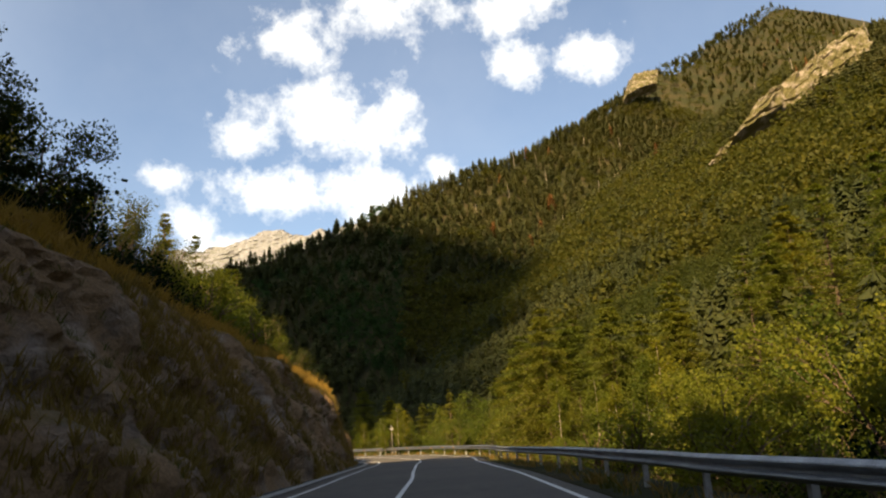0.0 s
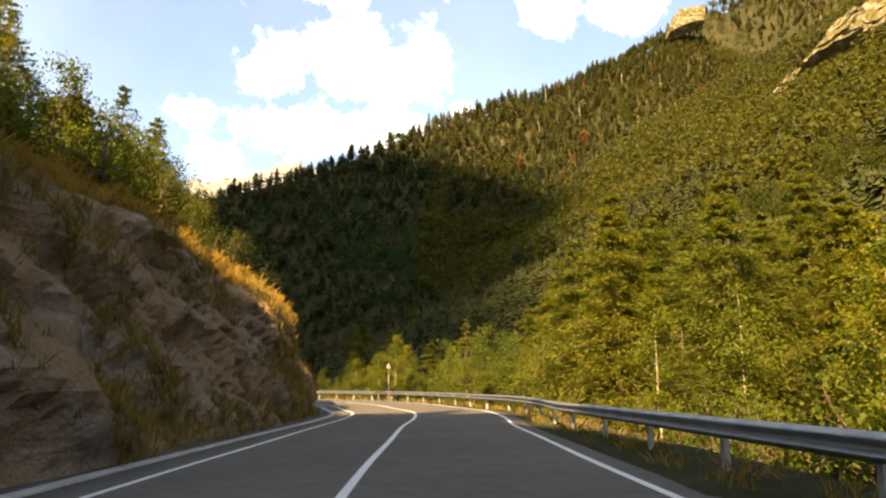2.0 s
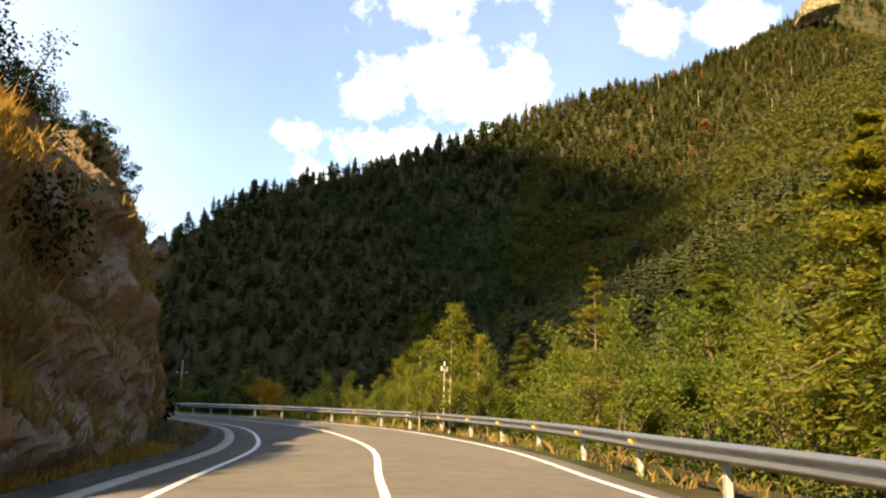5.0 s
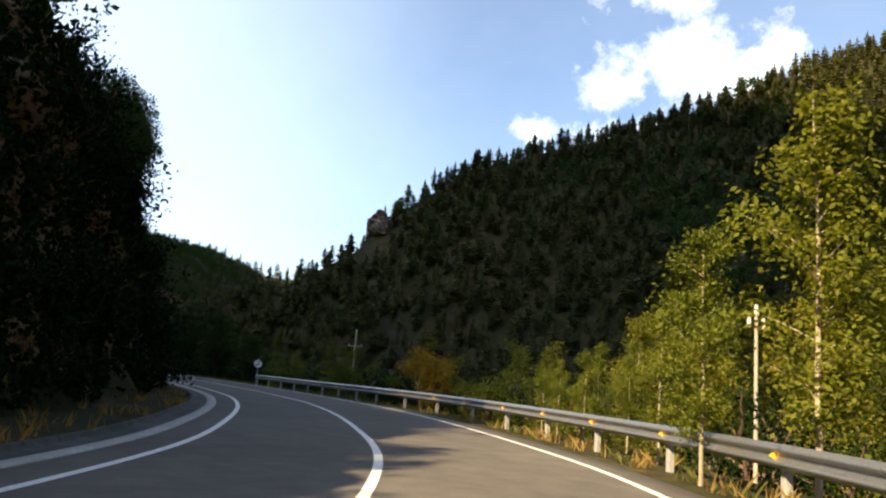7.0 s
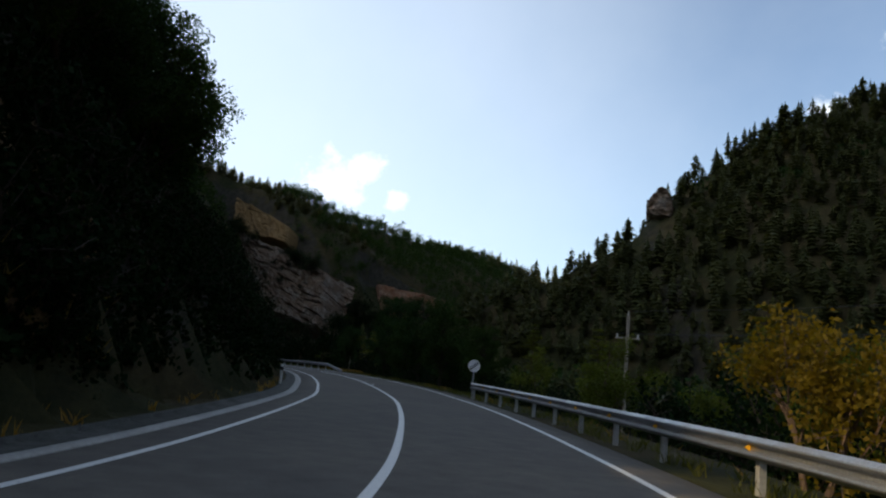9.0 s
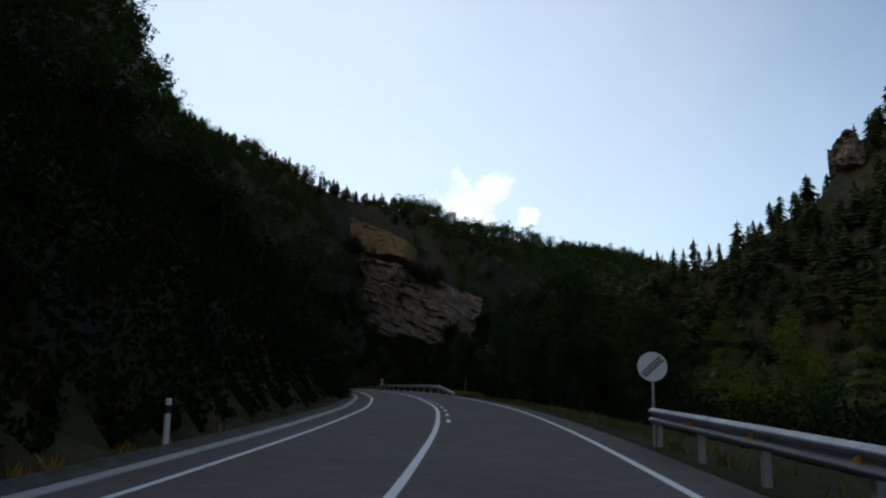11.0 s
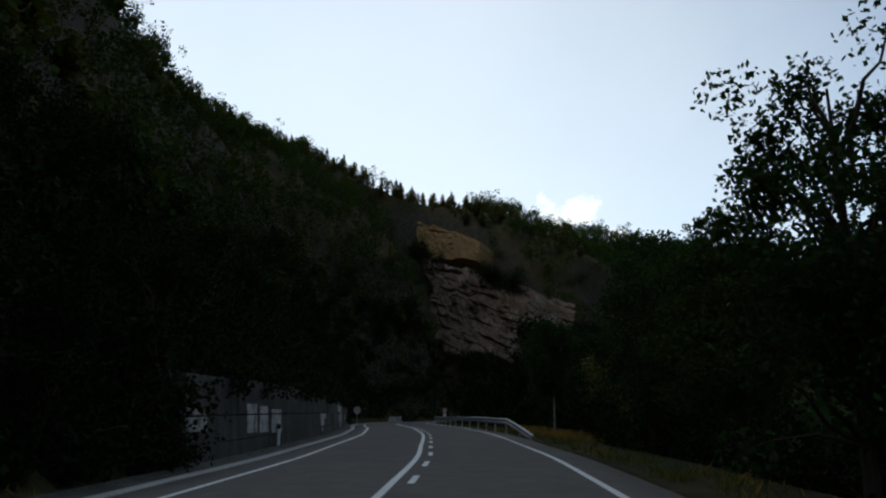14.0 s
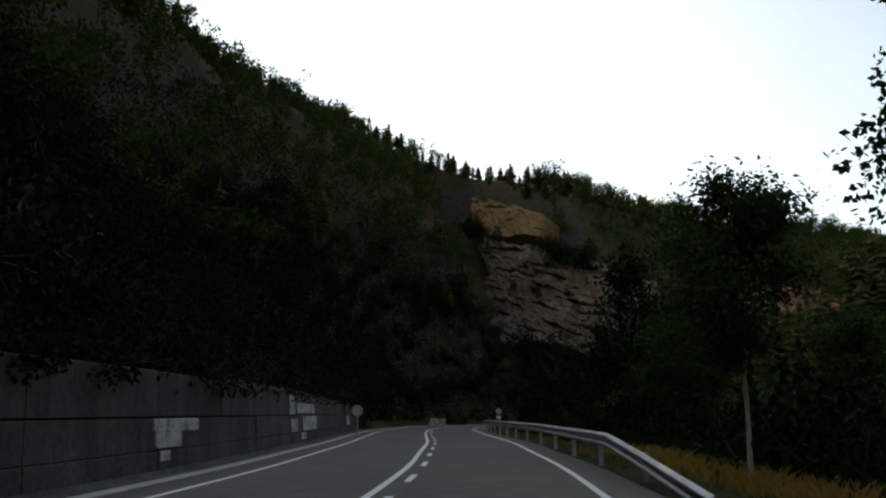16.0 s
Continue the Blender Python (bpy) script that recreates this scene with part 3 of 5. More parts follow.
gutter = new("gutter", ribbon("gutter", 0, S_END, [(-0.45, -0.3), (-0.45, 0.006), (-0.47, 0.014), (-0.73, 0.004), (-0.745, -0.02)], CONCRETE, shift=lambda s: LEFT_LINE(s) + GUTTER_OUT(s)))
tagged(gutter, "pale concrete strip along the roadside gutter", "gutter", kind="structure")
channel = new("gutter_channel", ribbon("gutter_channel", 0, S_END, [(-0.74, -0.1), (-0.745, -0.004), (-0.95, -0.012), (-1.16, 0.004), (-1.17, 0.05), (-1.26, 0.055), (-1.29, 0.03), (-1.30, -0.35)], WALL, shift=lambda s: LEFT_LINE(s) + GUTTER_OUT(s)))
tagged(channel, "dark concrete gutter channel with a low lip", "gutter", kind="structure")
verge = new("verge", ribbon("verge", 0, S_END, [(4.40, -0.3), (4.405, -0.045), (4.8, -0.05), (5.6, -0.10), (6.4, -0.25), (7.2, -0.5), (7.6, -1.2)], GROUND))
tagged(verge, "grassy earth verge along the guardrail", "verge", kind="structure")


def rock_face(name, s0, s1, rise, label, material=ROCK):
    """A rough cut face that stands on the verge and leans back into the hill."""
    ss, hh = np.arange(s0, s1, 0.33), np.linspace(0, 1, 46)
    S, Hh = np.meshgrid(ss, hh, indexing="ij")
    fade = np.minimum(ease(S, s0, s0 + 9), 1 - ease(S, s1 - 8, s1))
    tall = rise(S) * (0.9 + 0.22 * value_noise(S, S * 0, 14, 81))
    verge_ = np.interp(S, [0, S_NOSE - 30, S_NOSE - 8, S_NOSE + 12, S_BEND + 8, S_BEND + 40], [0.7, 0.7, 1.6, 2.6, 1.6, 1.2])
    lean = np.interp(S, [0, S_NOSE - 30, S_NOSE - 13, S_NOSE + 16, S_BEND + 30], [0.46, 0.50, 0.24, 0.16, 0.5])
    shoulder = np.interp(S, [0, S_NOSE - 30, S_NOSE - 14, S_BEND + 20], [2.0, 1.9, 0.6, 1.2])
    back = EDGE_L - verge_ - Hh * tall * lean - shoulder * ease(Hh, 0.75, 1.0) + 0.45
    z = Hh * tall - 0.25
    strata = np.sin((z + 0.25 * S + 1.1 * value_noise(S, z * 2, 6, 91)) * 2.6)
    ledge = ((z + 0.35 * S + 0.8 * value_noise(S, z, 4, 121, 4)) / 0.9) % 1.0
    rough = 0.85 * value_noise(S, z * 1.4, 5.5, 101, 5) + 0.45 * value_noise(S, z, 1.6, 111, 4) + 0.2 * value_noise(S, z, 0.6, 131, 3) + 0.16 * strata - 0.2 * ease(ledge, 0.6, 1.0) * ease(value_noise(S, z, 3, 141, 3), -0.1, 0.25)
    pts = along(S.ravel(), (back + rough * fade * ease(Hh, 0.0, 0.12) - (1 - fade) * 1.5).ravel(), (z - (1 - fade) * 2.0 + 0.15 * rough).ravel())
    ob = new(name, mesh_of(name, pts, grid_faces(len(ss), len(hh)), material, False))
    tagged(ob, label, "rock face", kind="structure")
    return pts.reshape(len(ss), len(hh), 3)


CUT = rock_face("rock_face_cut", S_START + 4, S_BEND + 16, lambda s: np.interp(s, [0, S_NOSE - 40, S_NOSE - 18, S_NOSE - 9, S_NOSE + 1, S_NOSE + 9, S_BEND - 3, S_BEND + 6, S_BEND + 34], [8.2, 8.6, 8.0, 8.5, 10.6, 11.6, 10.6, 8.0, 4.5]),
          "brown-grey road cut of crumbling rock and dry grass")
# ---------------------------------------------------------------- trees


def unit(v):
    return v / np.maximum(np.linalg.norm(v, axis=-1, keepdims=True), 1e-9)


def tube(points, radii, sides=7):
    """Vertices and quads of a tapered bent tube."""
    p, r = np.array(points, float), np.array(radii, float)
    t = unit(np.gradient(p, axis=0))
    ref = np.array([0.3, 1.0, 0.1]) if abs(t[0][2]) > 0.7 else np.array([0, 0, 1.0])
    u = unit(np.cross(t, ref))
    v = np.cross(t, u)
    a = np.linspace(0, 2 * np.pi, sides, endpoint=False)
    ring = u[:, None] * np.cos(a)[None, :, None] + v[:, None] * np.sin(a)[None, :, None]
    verts = (p[:, None] + ring * r[:, None, None]).reshape(-1, 3)
    i = np.arange(len(p) - 1)[:, None] * sides + np.arange(sides)[None]
    j = np.arange(len(p) - 1)[:, None] * sides + (np.arange(sides)[None] + 1) % sides
    return verts, np.stack([i, j, j + sides, i + sides], -1).reshape(-1, 4)


class Bag:
    """Collects pieces with quads."""

    def __init__(self):
        self.v, self.f, self.n = [], [], 0

    def add(self, verts, faces):
        self.v.append(np.asarray(verts, float))
        self.f.append(np.asarray(faces) + self.n)
        self.n += len(verts)

    def quads(self, centre, u, v):
        """Loose leaves: parallelograms bent into a shallow fold is left out, one quad each."""
        n = len(centre)
        c = np.stack([centre - u * 0.5, centre + v * 0.5, centre + u * 0.5, centre - v * 0.5], 1).reshape(-1, 3)
        self.add(c, np.arange(n * 4).reshape(n, 4))

    def mesh(self, name, material):
        return mesh_of(name, np.concatenate(self.v), np.concatenate(self.f), material)


def conifer_meshes(h, spread_, bare, seed, sprays, needles, bark=BARK, droop=0.35, gaps=0.12, spray=0.3):
    """Trunk with dead stubs, and a crown of whorled boughs that carry needle sprays."""
    r = np.random.RandomState(seed)
    wood, green = Bag(), Bag()
    n = 9
    zz = np.linspace(-0.6, h * 0.98, n)
    bend = np.cumsum(r.normal(0, 0.035, (n, 2)), axis=0) * h / 12
    wood.add(*tube(np.column_stack([bend, zz]), 0.013 * h * (1 - np.linspace(0, 0.97, n)) + 0.006, 8))
    levels = np.arange(bare * h, h * 0.97, h * 0.032)
    per = max(2, sprays // (len(levels) * 5))
    for z in levels + r.normal(0, 0.012 * h, len(levels)):
        k = np.clip((z - bare * h) / (h * (1 - bare)), 0, 1)
        reach = spread_ * h * (1 - k) ** 0.85 * (0.55 + 0.45 * min(1, k * 5)) * r.uniform(0.75, 1.2) + 0.1
        bx, by = np.interp(z, zz, bend[:, 0]), np.interp(z, zz, bend[:, 1])
        for a in np.arange(5) * 2 * np.pi / 5 + r.rand() * 6:
            if r.rand() < gaps:
                continue
            a += r.normal(0, 0.25)
            L = reach * r.uniform(0.6, 1.15)
            t = np.linspace(0, 1, 5)
            rise = 0.28 * L * k - droop * L * t * t * (1 - 0.6 * k) + 0.16 * L * t
            path = np.column_stack([bx + np.cos(a) * L * t, by + np.sin(a) * L * t, z + rise])
            wood.add(*tube(path, np.linspace(0.018, 0.004, 5) * h / 10 + 0.004, 3))
            m = max(9, int(per * (0.5 + L / (spread_ * h))))
            q = r.uniform(0.22, 1.05, m)
            c = np.column_stack([np.interp(q, t, path[:, i]) for i in range(3)]) + r.normal(0, 0.11 * L + 0.03, (m, 3)) * [1, 1, 0.6]
            size = r.uniform(0.6, 1.25, (m, 1)) * spray
            out = unit(np.column_stack([np.cos(a + r.normal(0, 0.9, m)), np.sin(a + r.normal(0, 0.9, m)), r.normal(-0.3 + 0.4 * k, 0.35, m)]))
            side = unit(np.cross(out, unit(r.normal(0, 0.5, (m, 3)) + [0, 0, 1])))
            green.quads(c, out * size, side * size * r.uniform(0.18, 0.36, (m, 1)))
    for z in np.arange(0.12 * h, bare * h, h * 0.05):
        a = r.rand() * 6.28
        L = r.uniform(0.3, 0.9)
        wood.add(*tube([[0, 0, z], [np.cos(a) * L, np.sin(a) * L, z - 0.1 * L]], [0.02, 0.006], 3))
    return wood.mesh("trunk", bark), green.mesh("crown", needles)


def broadleaf_meshes(h, wide, seed, leaves, foliage, bark=BARK_PALE, low=0.28, size=0.17, stems=1, airy=0.35, upright=False, deep=3):
    """Forked trunk and limbs, with leaves in loose clumps round the twigs."""
    r = np.random.RandomState(seed)
    wood, green = Bag(), Bag()
    tips = []

    def limb(a, way_, length, radius, depth, stem=None):
        t = np.linspace(0, 1, 5 if depth == 0 else 4 if depth < deep else 3)[:, None]
        curl = r.normal(0, 0.16, 3) * length
        p = a + way_ * length * t + curl * t * t + np.array([0, 0, 0.12 * length]) * t * t
        at_, sides_ = wood.n, 6 if depth == 0 else 4 if depth == 1 else 3
        wood.add(*tube(p, np.linspace(radius, radius * 0.5, len(p)), sides_))
        if stem is not None:
            # a web of bark joins the limb to its parent
            own = np.argsort(np.linalg.norm(stem[1] - a, axis=1))[:2] + stem[0]
            wood.f.append(np.array([[own[0], at_, at_ + 1, own[1]]]))
        mine = (at_, wood.v[-1])
        if depth >= deep - 1:
            tips.extend(p[1:])
        if depth == deep:
            return
        for k in range(4 if depth == 0 else 3):
            at = 0.35 + 0.65 * (k + r.rand()) / (4 if depth == 0 else 3)
            start = np.array([np.interp(at, t[:, 0], p[:, i]) for i in range(3)])
            turn = unit(way_ + r.normal(0, 0.62, 3) + np.array([0, 0, 0.15]))
            limb(start, turn, length * r.uniform(0.5, 0.72), radius * 0.5, depth + 1, mine)

    for k in range(stems):
        lean = r.normal(0, 0.03 if upright else 0.12 if stems == 1 else 0.35, 2)
        base = np.array([r.normal(0, 0.15 * (stems > 1)), r.normal(0, 0.15 * (stems > 1)), -0.5])
        limb(base, unit(np.array([lean[0], lean[1], 1.0])), h * 0.5 * r.uniform(0.9, 1.1), 0.014 * h + 0.02, 0)
    tips = np.array(tips)
    mid = np.array([tips[:, 0].mean(), tips[:, 1].mean(), h * (low + 1) / 2])
    lo, hi = tips.min(0), tips.max(0)
    scale = np.array([wide / max(hi[0] - lo[0], 0.1), wide / max(hi[1] - lo[1], 0.1), (1 - low) * h / max(hi[2] - lo[2], 0.1)])
    want = (tips - (lo + hi) / 2) * scale + mid
    pick = r.randint(0, len(want), leaves)
    c = want[pick] + np.clip(r.normal(0, 1, (leaves, 3)), -1.7, 1.7) * airy * np.array([1, 1, 0.75])
    c[:, 2] = np.maximum(c[:, 2], 0.15 * h * r.rand(leaves))
    a = unit(r.normal(0, 1, (leaves, 3)) + [0, 0, 0.2])
    b = unit(np.cross(a, r.normal(0, 1, (leaves, 3))))
    sz = size * r.uniform(0.6, 1.25, (leaves, 1))
    green.quads(c, a * sz, b * sz * 0.7)
    # limbs reach as far as the leaves do
    vv = []
    for block in wood.v:
        grow = np.clip(block[:, 2:3] / (0.3 * h), 0, 1)
        vv.append(block + grow * ((block - (lo + hi) / 2) * scale + mid - block))
    wood.v = vv
    return wood.mesh("trunk", bark), green.mesh("crown", foliage)


def sapling_meshes(h, wide, seed, leaves, foliage, bark=BARK_PALE, low=0.2, size=0.17):
    """One straight pale stem to the tip, short rising branches, large leaves in tufts along them."""
    r = np.random.RandomState(seed)
    wood, green = Bag(), Bag()
    zz = np.linspace(-0.5, h, 10)
    bend = np.cumsum(r.normal(0, 0.02, (10, 2)), axis=0) * h / 8
    wood.add(*tube(np.column_stack([bend, zz]), 0.0085 * h * (1 - np.linspace(0, 0.93, 10)) + 0.008, 8))
    levels = np.arange(low * h, h * 0.98, h * 0.028)
    for z in levels:
        k = (z - low * h) / (h * (1 - low))
        L = 0.5 * wide * (0.35 + 0.65 * min(1, k * 3.2)) * (1 - k) ** 0.62 * r.uniform(0.55, 1.25) + 0.15
        a, rise = r.rand() * 6.283, r.uniform(0.5, 1.1)
        t = np.linspace(0, 1, 4)
        o = np.array([np.interp(z, zz, bend[:, 0]), np.interp(z, zz, bend[:, 1]), z])
        path = o + np.column_stack([np.cos(a) * L * t, np.sin(a) * L * t, rise * L * t * (1 - 0.25 * t)])
        wood.add(*tube(path, np.linspace(0.014, 0.004, 4) * h / 7, 3))
        m = max(8, int(leaves / len(levels) * (0.4 + L / (0.5 * wide))))
        q = r.uniform(0.15, 1.1, m)
        c = np.column_stack([np.interp(q, t, path[:, i]) for i in range(3)]) + r.normal(0, 0.10 + 0.12 * L, (m, 3))
        u = unit(r.normal(0, 1, (m, 3)) + [np.cos(a), np.sin(a), -0.3])
        v = unit(np.cross(u, unit(r.normal(0, 0.6, (m, 3)) + [0, 0, 1])))
        sz = size * r.uniform(0.6, 1.3, (m, 1))
        green.quads(c, u * sz, v * sz * 0.55)
    return wood.mesh("trunk", bark), green.mesh("crown", foliage)


def clump_tree_meshes(h, wide, seed, leaves, foliage, bark=BARK, low=0.14, size=0.12, clumps=70, loose=0.055):
    """A trunk with curved limbs that carry rounded clumps of leaves, an uneven crown with gaps between the clumps."""
    r = np.random.RandomState(seed)
    wood, green = Bag(), Bag()
    zz = np.linspace(-0.5, h * 0.86, 8)
    bend = np.cumsum(r.normal(0, 0.03, (8, 2)), axis=0) * h / 8
    wood.add(*tube(np.column_stack([bend, zz]), 0.017 * h * (1 - np.linspace(0, 0.9, 8)) + 0.01, 7))
    way_ = unit(r.normal(0, 1, (clumps, 3)))
    lump = 1 + 0.3 * np.sin(way_[:, 0] * 3.1 + seed) * np.cos(way_[:, 2] * 3.7 + seed * 2) + 0.12 * r.normal(0, 1, clumps)
    far = r.uniform(0.35, 1.0, clumps) ** 0.6 * lump
    mid_z = h * (1 + low) / 2
    c = way_ * far[:, None] * [wide / 2, wide / 2, h * (1 - low) / 2] * 0.9 + [0, 0, mid_z]
    c[:, 2] = np.clip(c[:, 2], 0.1 * h, h * 0.99)
    for k in range(0, clumps, 2):
        z0 = np.clip(c[k, 2] - r.uniform(0.1, 0.3) * h, 0.12 * h, 0.82 * h)
        o = np.array([np.interp(z0, zz, bend[:, 0]), np.interp(z0, zz, bend[:, 1]), z0])
        t = np.linspace(0, 1, 5)[:, None]
        path = o + (c[k] - o) * t + np.array([0, 0, 0.08 * h]) * t * (1 - t) + r.normal(0, 0.012 * h, (5, 3)) * t * (1 - t) * 4
        own = sum(len(v_) for v_ in wood.v)
        wood.add(*tube(path, np.linspace(0.006, 0.0015, 5) * h + 0.004, 4))
        ring = int(np.argmin(np.abs(zz - z0))) * 7 + r.randint(6)
        wood.f.append(np.array([[own, ring, ring + 1, own + 1]]))
    pick = r.randint(0, clumps, leaves)
    spread_ = loose * h * r.uniform(0.6, 1.25, clumps)
    q = c[pick] + unit(r.normal(0, 1, (leaves, 3))) * (spread_[pick] * r.rand(leaves) ** 0.45)[:, None] * [1.15, 1.15, 0.8]
    a = unit(r.normal(0, 1, (leaves, 3)) + [0, 0, -0.2])
    b = unit(np.cross(a, r.normal(0, 1, (leaves, 3))))
    sz = size * r.uniform(0.6, 1.3, (leaves, 1))
    green.quads(q, a * sz, b * sz * 0.62)
    return wood.mesh("trunk", bark), green.mesh("crown", foliage)


def tree_thing(kind, meshes, x, y, turn, size, label, group, z=None):
    base = new(kind)
    z = float(height(np.array([x]), np.array([y]))[0]) if z is None else z
    base.matrix_basis = pose(x, y, z - 0.1, 0, 0, turn) @ Matrix.Diagonal((size, size, size, 1))
    for name, me in zip(("trunk", "crown"), meshes):
        part(name, me, None, base)
    return tagged(base, label, "tree" if "bush" not in kind and "shrub" not in kind else "bush", group)


SPRUCES = [conifer_meshes(12, 0.34, 0.02, 3 + k, 34000, SPRUCE, droop=0.5, gaps=0.06, spray=0.27) for k in range(3)]
PINES = [conifer_meshes(12, 0.22, 0.22, 23 + k, 9000, SPRUCE, droop=0.1, gaps=0.2, spray=0.26) for k in range(3)]
ASHES = [sapling_meshes(8, 3.2, 41 + k, 6500, LEAF_YELLOW if k < 2 else LEAF, size=0.15) for k in range(3)]
OAKS = [broadleaf_meshes(8, 5.8, 51 + k, 9000, LEAF_YELLOW if k == 0 else LEAF if k % 2 else LEAF_DARK, BARK, low=0.1, size=0.17, airy=0.32, deep=4) for k in range(4)]
SCRUB = [broadleaf_meshes(8, 6.4, 71 + k, 5200, HILL_LEAF if k % 2 else LEAF, BARK, low=0.06, size=0.2, airy=0.5, deep=3) for k in range(4)]
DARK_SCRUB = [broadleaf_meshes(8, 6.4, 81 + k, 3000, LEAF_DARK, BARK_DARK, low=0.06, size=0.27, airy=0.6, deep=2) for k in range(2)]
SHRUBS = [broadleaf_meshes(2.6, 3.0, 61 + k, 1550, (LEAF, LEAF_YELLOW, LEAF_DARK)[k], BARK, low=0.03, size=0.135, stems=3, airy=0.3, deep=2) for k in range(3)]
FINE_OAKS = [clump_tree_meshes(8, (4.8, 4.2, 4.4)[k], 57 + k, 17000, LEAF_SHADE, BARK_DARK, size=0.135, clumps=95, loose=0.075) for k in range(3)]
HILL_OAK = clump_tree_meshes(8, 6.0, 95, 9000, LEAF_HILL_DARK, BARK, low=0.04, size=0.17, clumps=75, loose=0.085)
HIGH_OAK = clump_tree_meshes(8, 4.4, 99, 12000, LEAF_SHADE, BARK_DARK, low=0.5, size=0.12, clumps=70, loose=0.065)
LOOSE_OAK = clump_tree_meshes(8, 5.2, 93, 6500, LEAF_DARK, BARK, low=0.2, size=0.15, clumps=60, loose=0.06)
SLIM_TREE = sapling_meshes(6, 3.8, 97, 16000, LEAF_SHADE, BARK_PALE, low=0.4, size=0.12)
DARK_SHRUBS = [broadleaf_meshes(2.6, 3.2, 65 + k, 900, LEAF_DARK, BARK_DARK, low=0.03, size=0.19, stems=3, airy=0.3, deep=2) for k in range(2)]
GOLDEN = broadleaf_meshes(4.4, 3.6, 69, 4200, LEAF_GOLD, BARK, low=0.06, size=0.16, stems=3, airy=0.3)

# ---- far woods: low trees joined into sheets of forest


def far_conifer(seed, h=12.0, levels=9, points=7, pine=0.5):
    """A dense ragged conifer: skirts of drooping kite-shaped boughs, uneven in reach, round a short bare stem."""
    r = np.random.RandomState(seed)
    bag = Bag()
    bare = r.uniform(0.04, 0.2)
    lean = r.normal(0, 0.25, 2)
    bag.add(*tube([[0, 0, -1], [*(lean * 0.5), h * 0.5], [*lean, h * 0.97]], [0.15, 0.1, 0.03], 3))
    width = r.uniform(0.2, 0.3)
    blunt = r.uniform(0.42, 0.75) if r.rand() < pine else r.uniform(0.7, 0.95)
    for k in np.linspace(0, 1, levels) ** 0.92:
        z = h * (bare + (0.985 - bare) * k)
        reach = width * h * (1 - k ** 1.7) ** blunt * (0.62 + 0.38 * min(1, 4 * k)) * r.uniform(0.75, 1.15) + 0.22
        n = points if k < 0.8 else points - 2
        a = np.arange(n) * 2 * np.pi / n + r.rand() * 6 + r.normal(0, 0.15, n)
        L = reach * r.uniform(0.55, 1.2, n)
        gap = np.pi / n * 1.15
        mid = lambda b, f, dz: np.column_stack([np.cos(b) * L * f + lean[0] * k, np.sin(b) * L * f + lean[1] * k, np.full(n, z) + dz])
        top = mid(a, 0.06, h * 0.075 + r.normal(0, 0.1, n))
        tip = mid(a, 1.0, -0.12 * L + r.normal(0, 0.16, n))
        s0, s1 = mid(a - gap, 0.62, r.normal(-0.05, 0.16, n)), mid(a + gap, 0.62, r.normal(-0.05, 0.16, n))
        bag.add(np.stack([top, s0, tip, s1], 1).reshape(-1, 3), np.arange(n * 4).reshape(n, 4))
    return np.concatenate(bag.v), np.concatenate(bag.f)


def far_broadleaf(seed, h=9.0, n=80, coarse=1.0):
    r = np.random.RandomState(seed)
    bag = Bag()
    bag.add(*tube([[0, 0, -1], [0, 0, h * 0.6]], [0.14, 0.06], 3))
    lobes = r.normal(0, 1, (9, 3)) * [0.17 * h, 0.17 * h, 0.15 * h] + [0, 0, 0.58 * h]
    c = lobes[r.randint(0, 9, n)] + unit(r.normal(0, 1, (n, 3))) * h * r.uniform(0.08, 0.17, (n, 1))
    a = unit(r.normal(0, 1, (n, 3)))
    b = unit(np.cross(a, r.normal(0, 1, (n, 3))))
    sz = r.uniform(0.8, 1.5, (n, 1)) * coarse
    bag.quads(c, a * sz, b * sz * 0.75)
    return np.concatenate(bag.v), np.concatenate(bag.f)


def bare_stem(seed, h=12.0):
    """A dead pale trunk with a few broken stubs."""
    r = np.random.RandomState(seed)
    bag = Bag()
    lean = r.normal(0, 0.5, 2)
    bag.add(*tube([[0, 0, -1], [*(lean * 0.4), h * 0.55], [*lean, h]], [0.2, 0.13, 0.04], 4))
    for z in np.linspace(0.3 * h, 0.9 * h, 8):
        a, L = r.rand() * 6.28, r.uniform(0.4, 1.3)
        bag.add(*tube([[lean[0] * z / h, lean[1] * z / h, z], [lean[0] * z / h + np.cos(a) * L, lean[1] * z / h + np.sin(a) * L, z + 0.1]], [0.05, 0.02], 3))
    return np.concatenate(bag.v), np.concatenate(bag.f)


FAR_C = [far_conifer(200 + k, levels=8, points=6) for k in range(7)]
SPUR_C = [far_conifer(230 + k, levels=11, points=7, pine=0.75) for k in range(9)]
MID_C = [far_conifer(240 + k, levels=22, points=11) for k in range(6)]
FAR_B = [far_broadleaf(220 + k, n=90, coarse=0.9) for k in range(5)]
SLOPE_B = [far_broadleaf(225 + k, n=230, coarse=0.5) for k in range(5)]
MID_B = [far_broadleaf(260 + k, n=620, coarse=0.33) for k in range(5)]
DEAD = [bare_stem(280 + k) for k in range(4)]


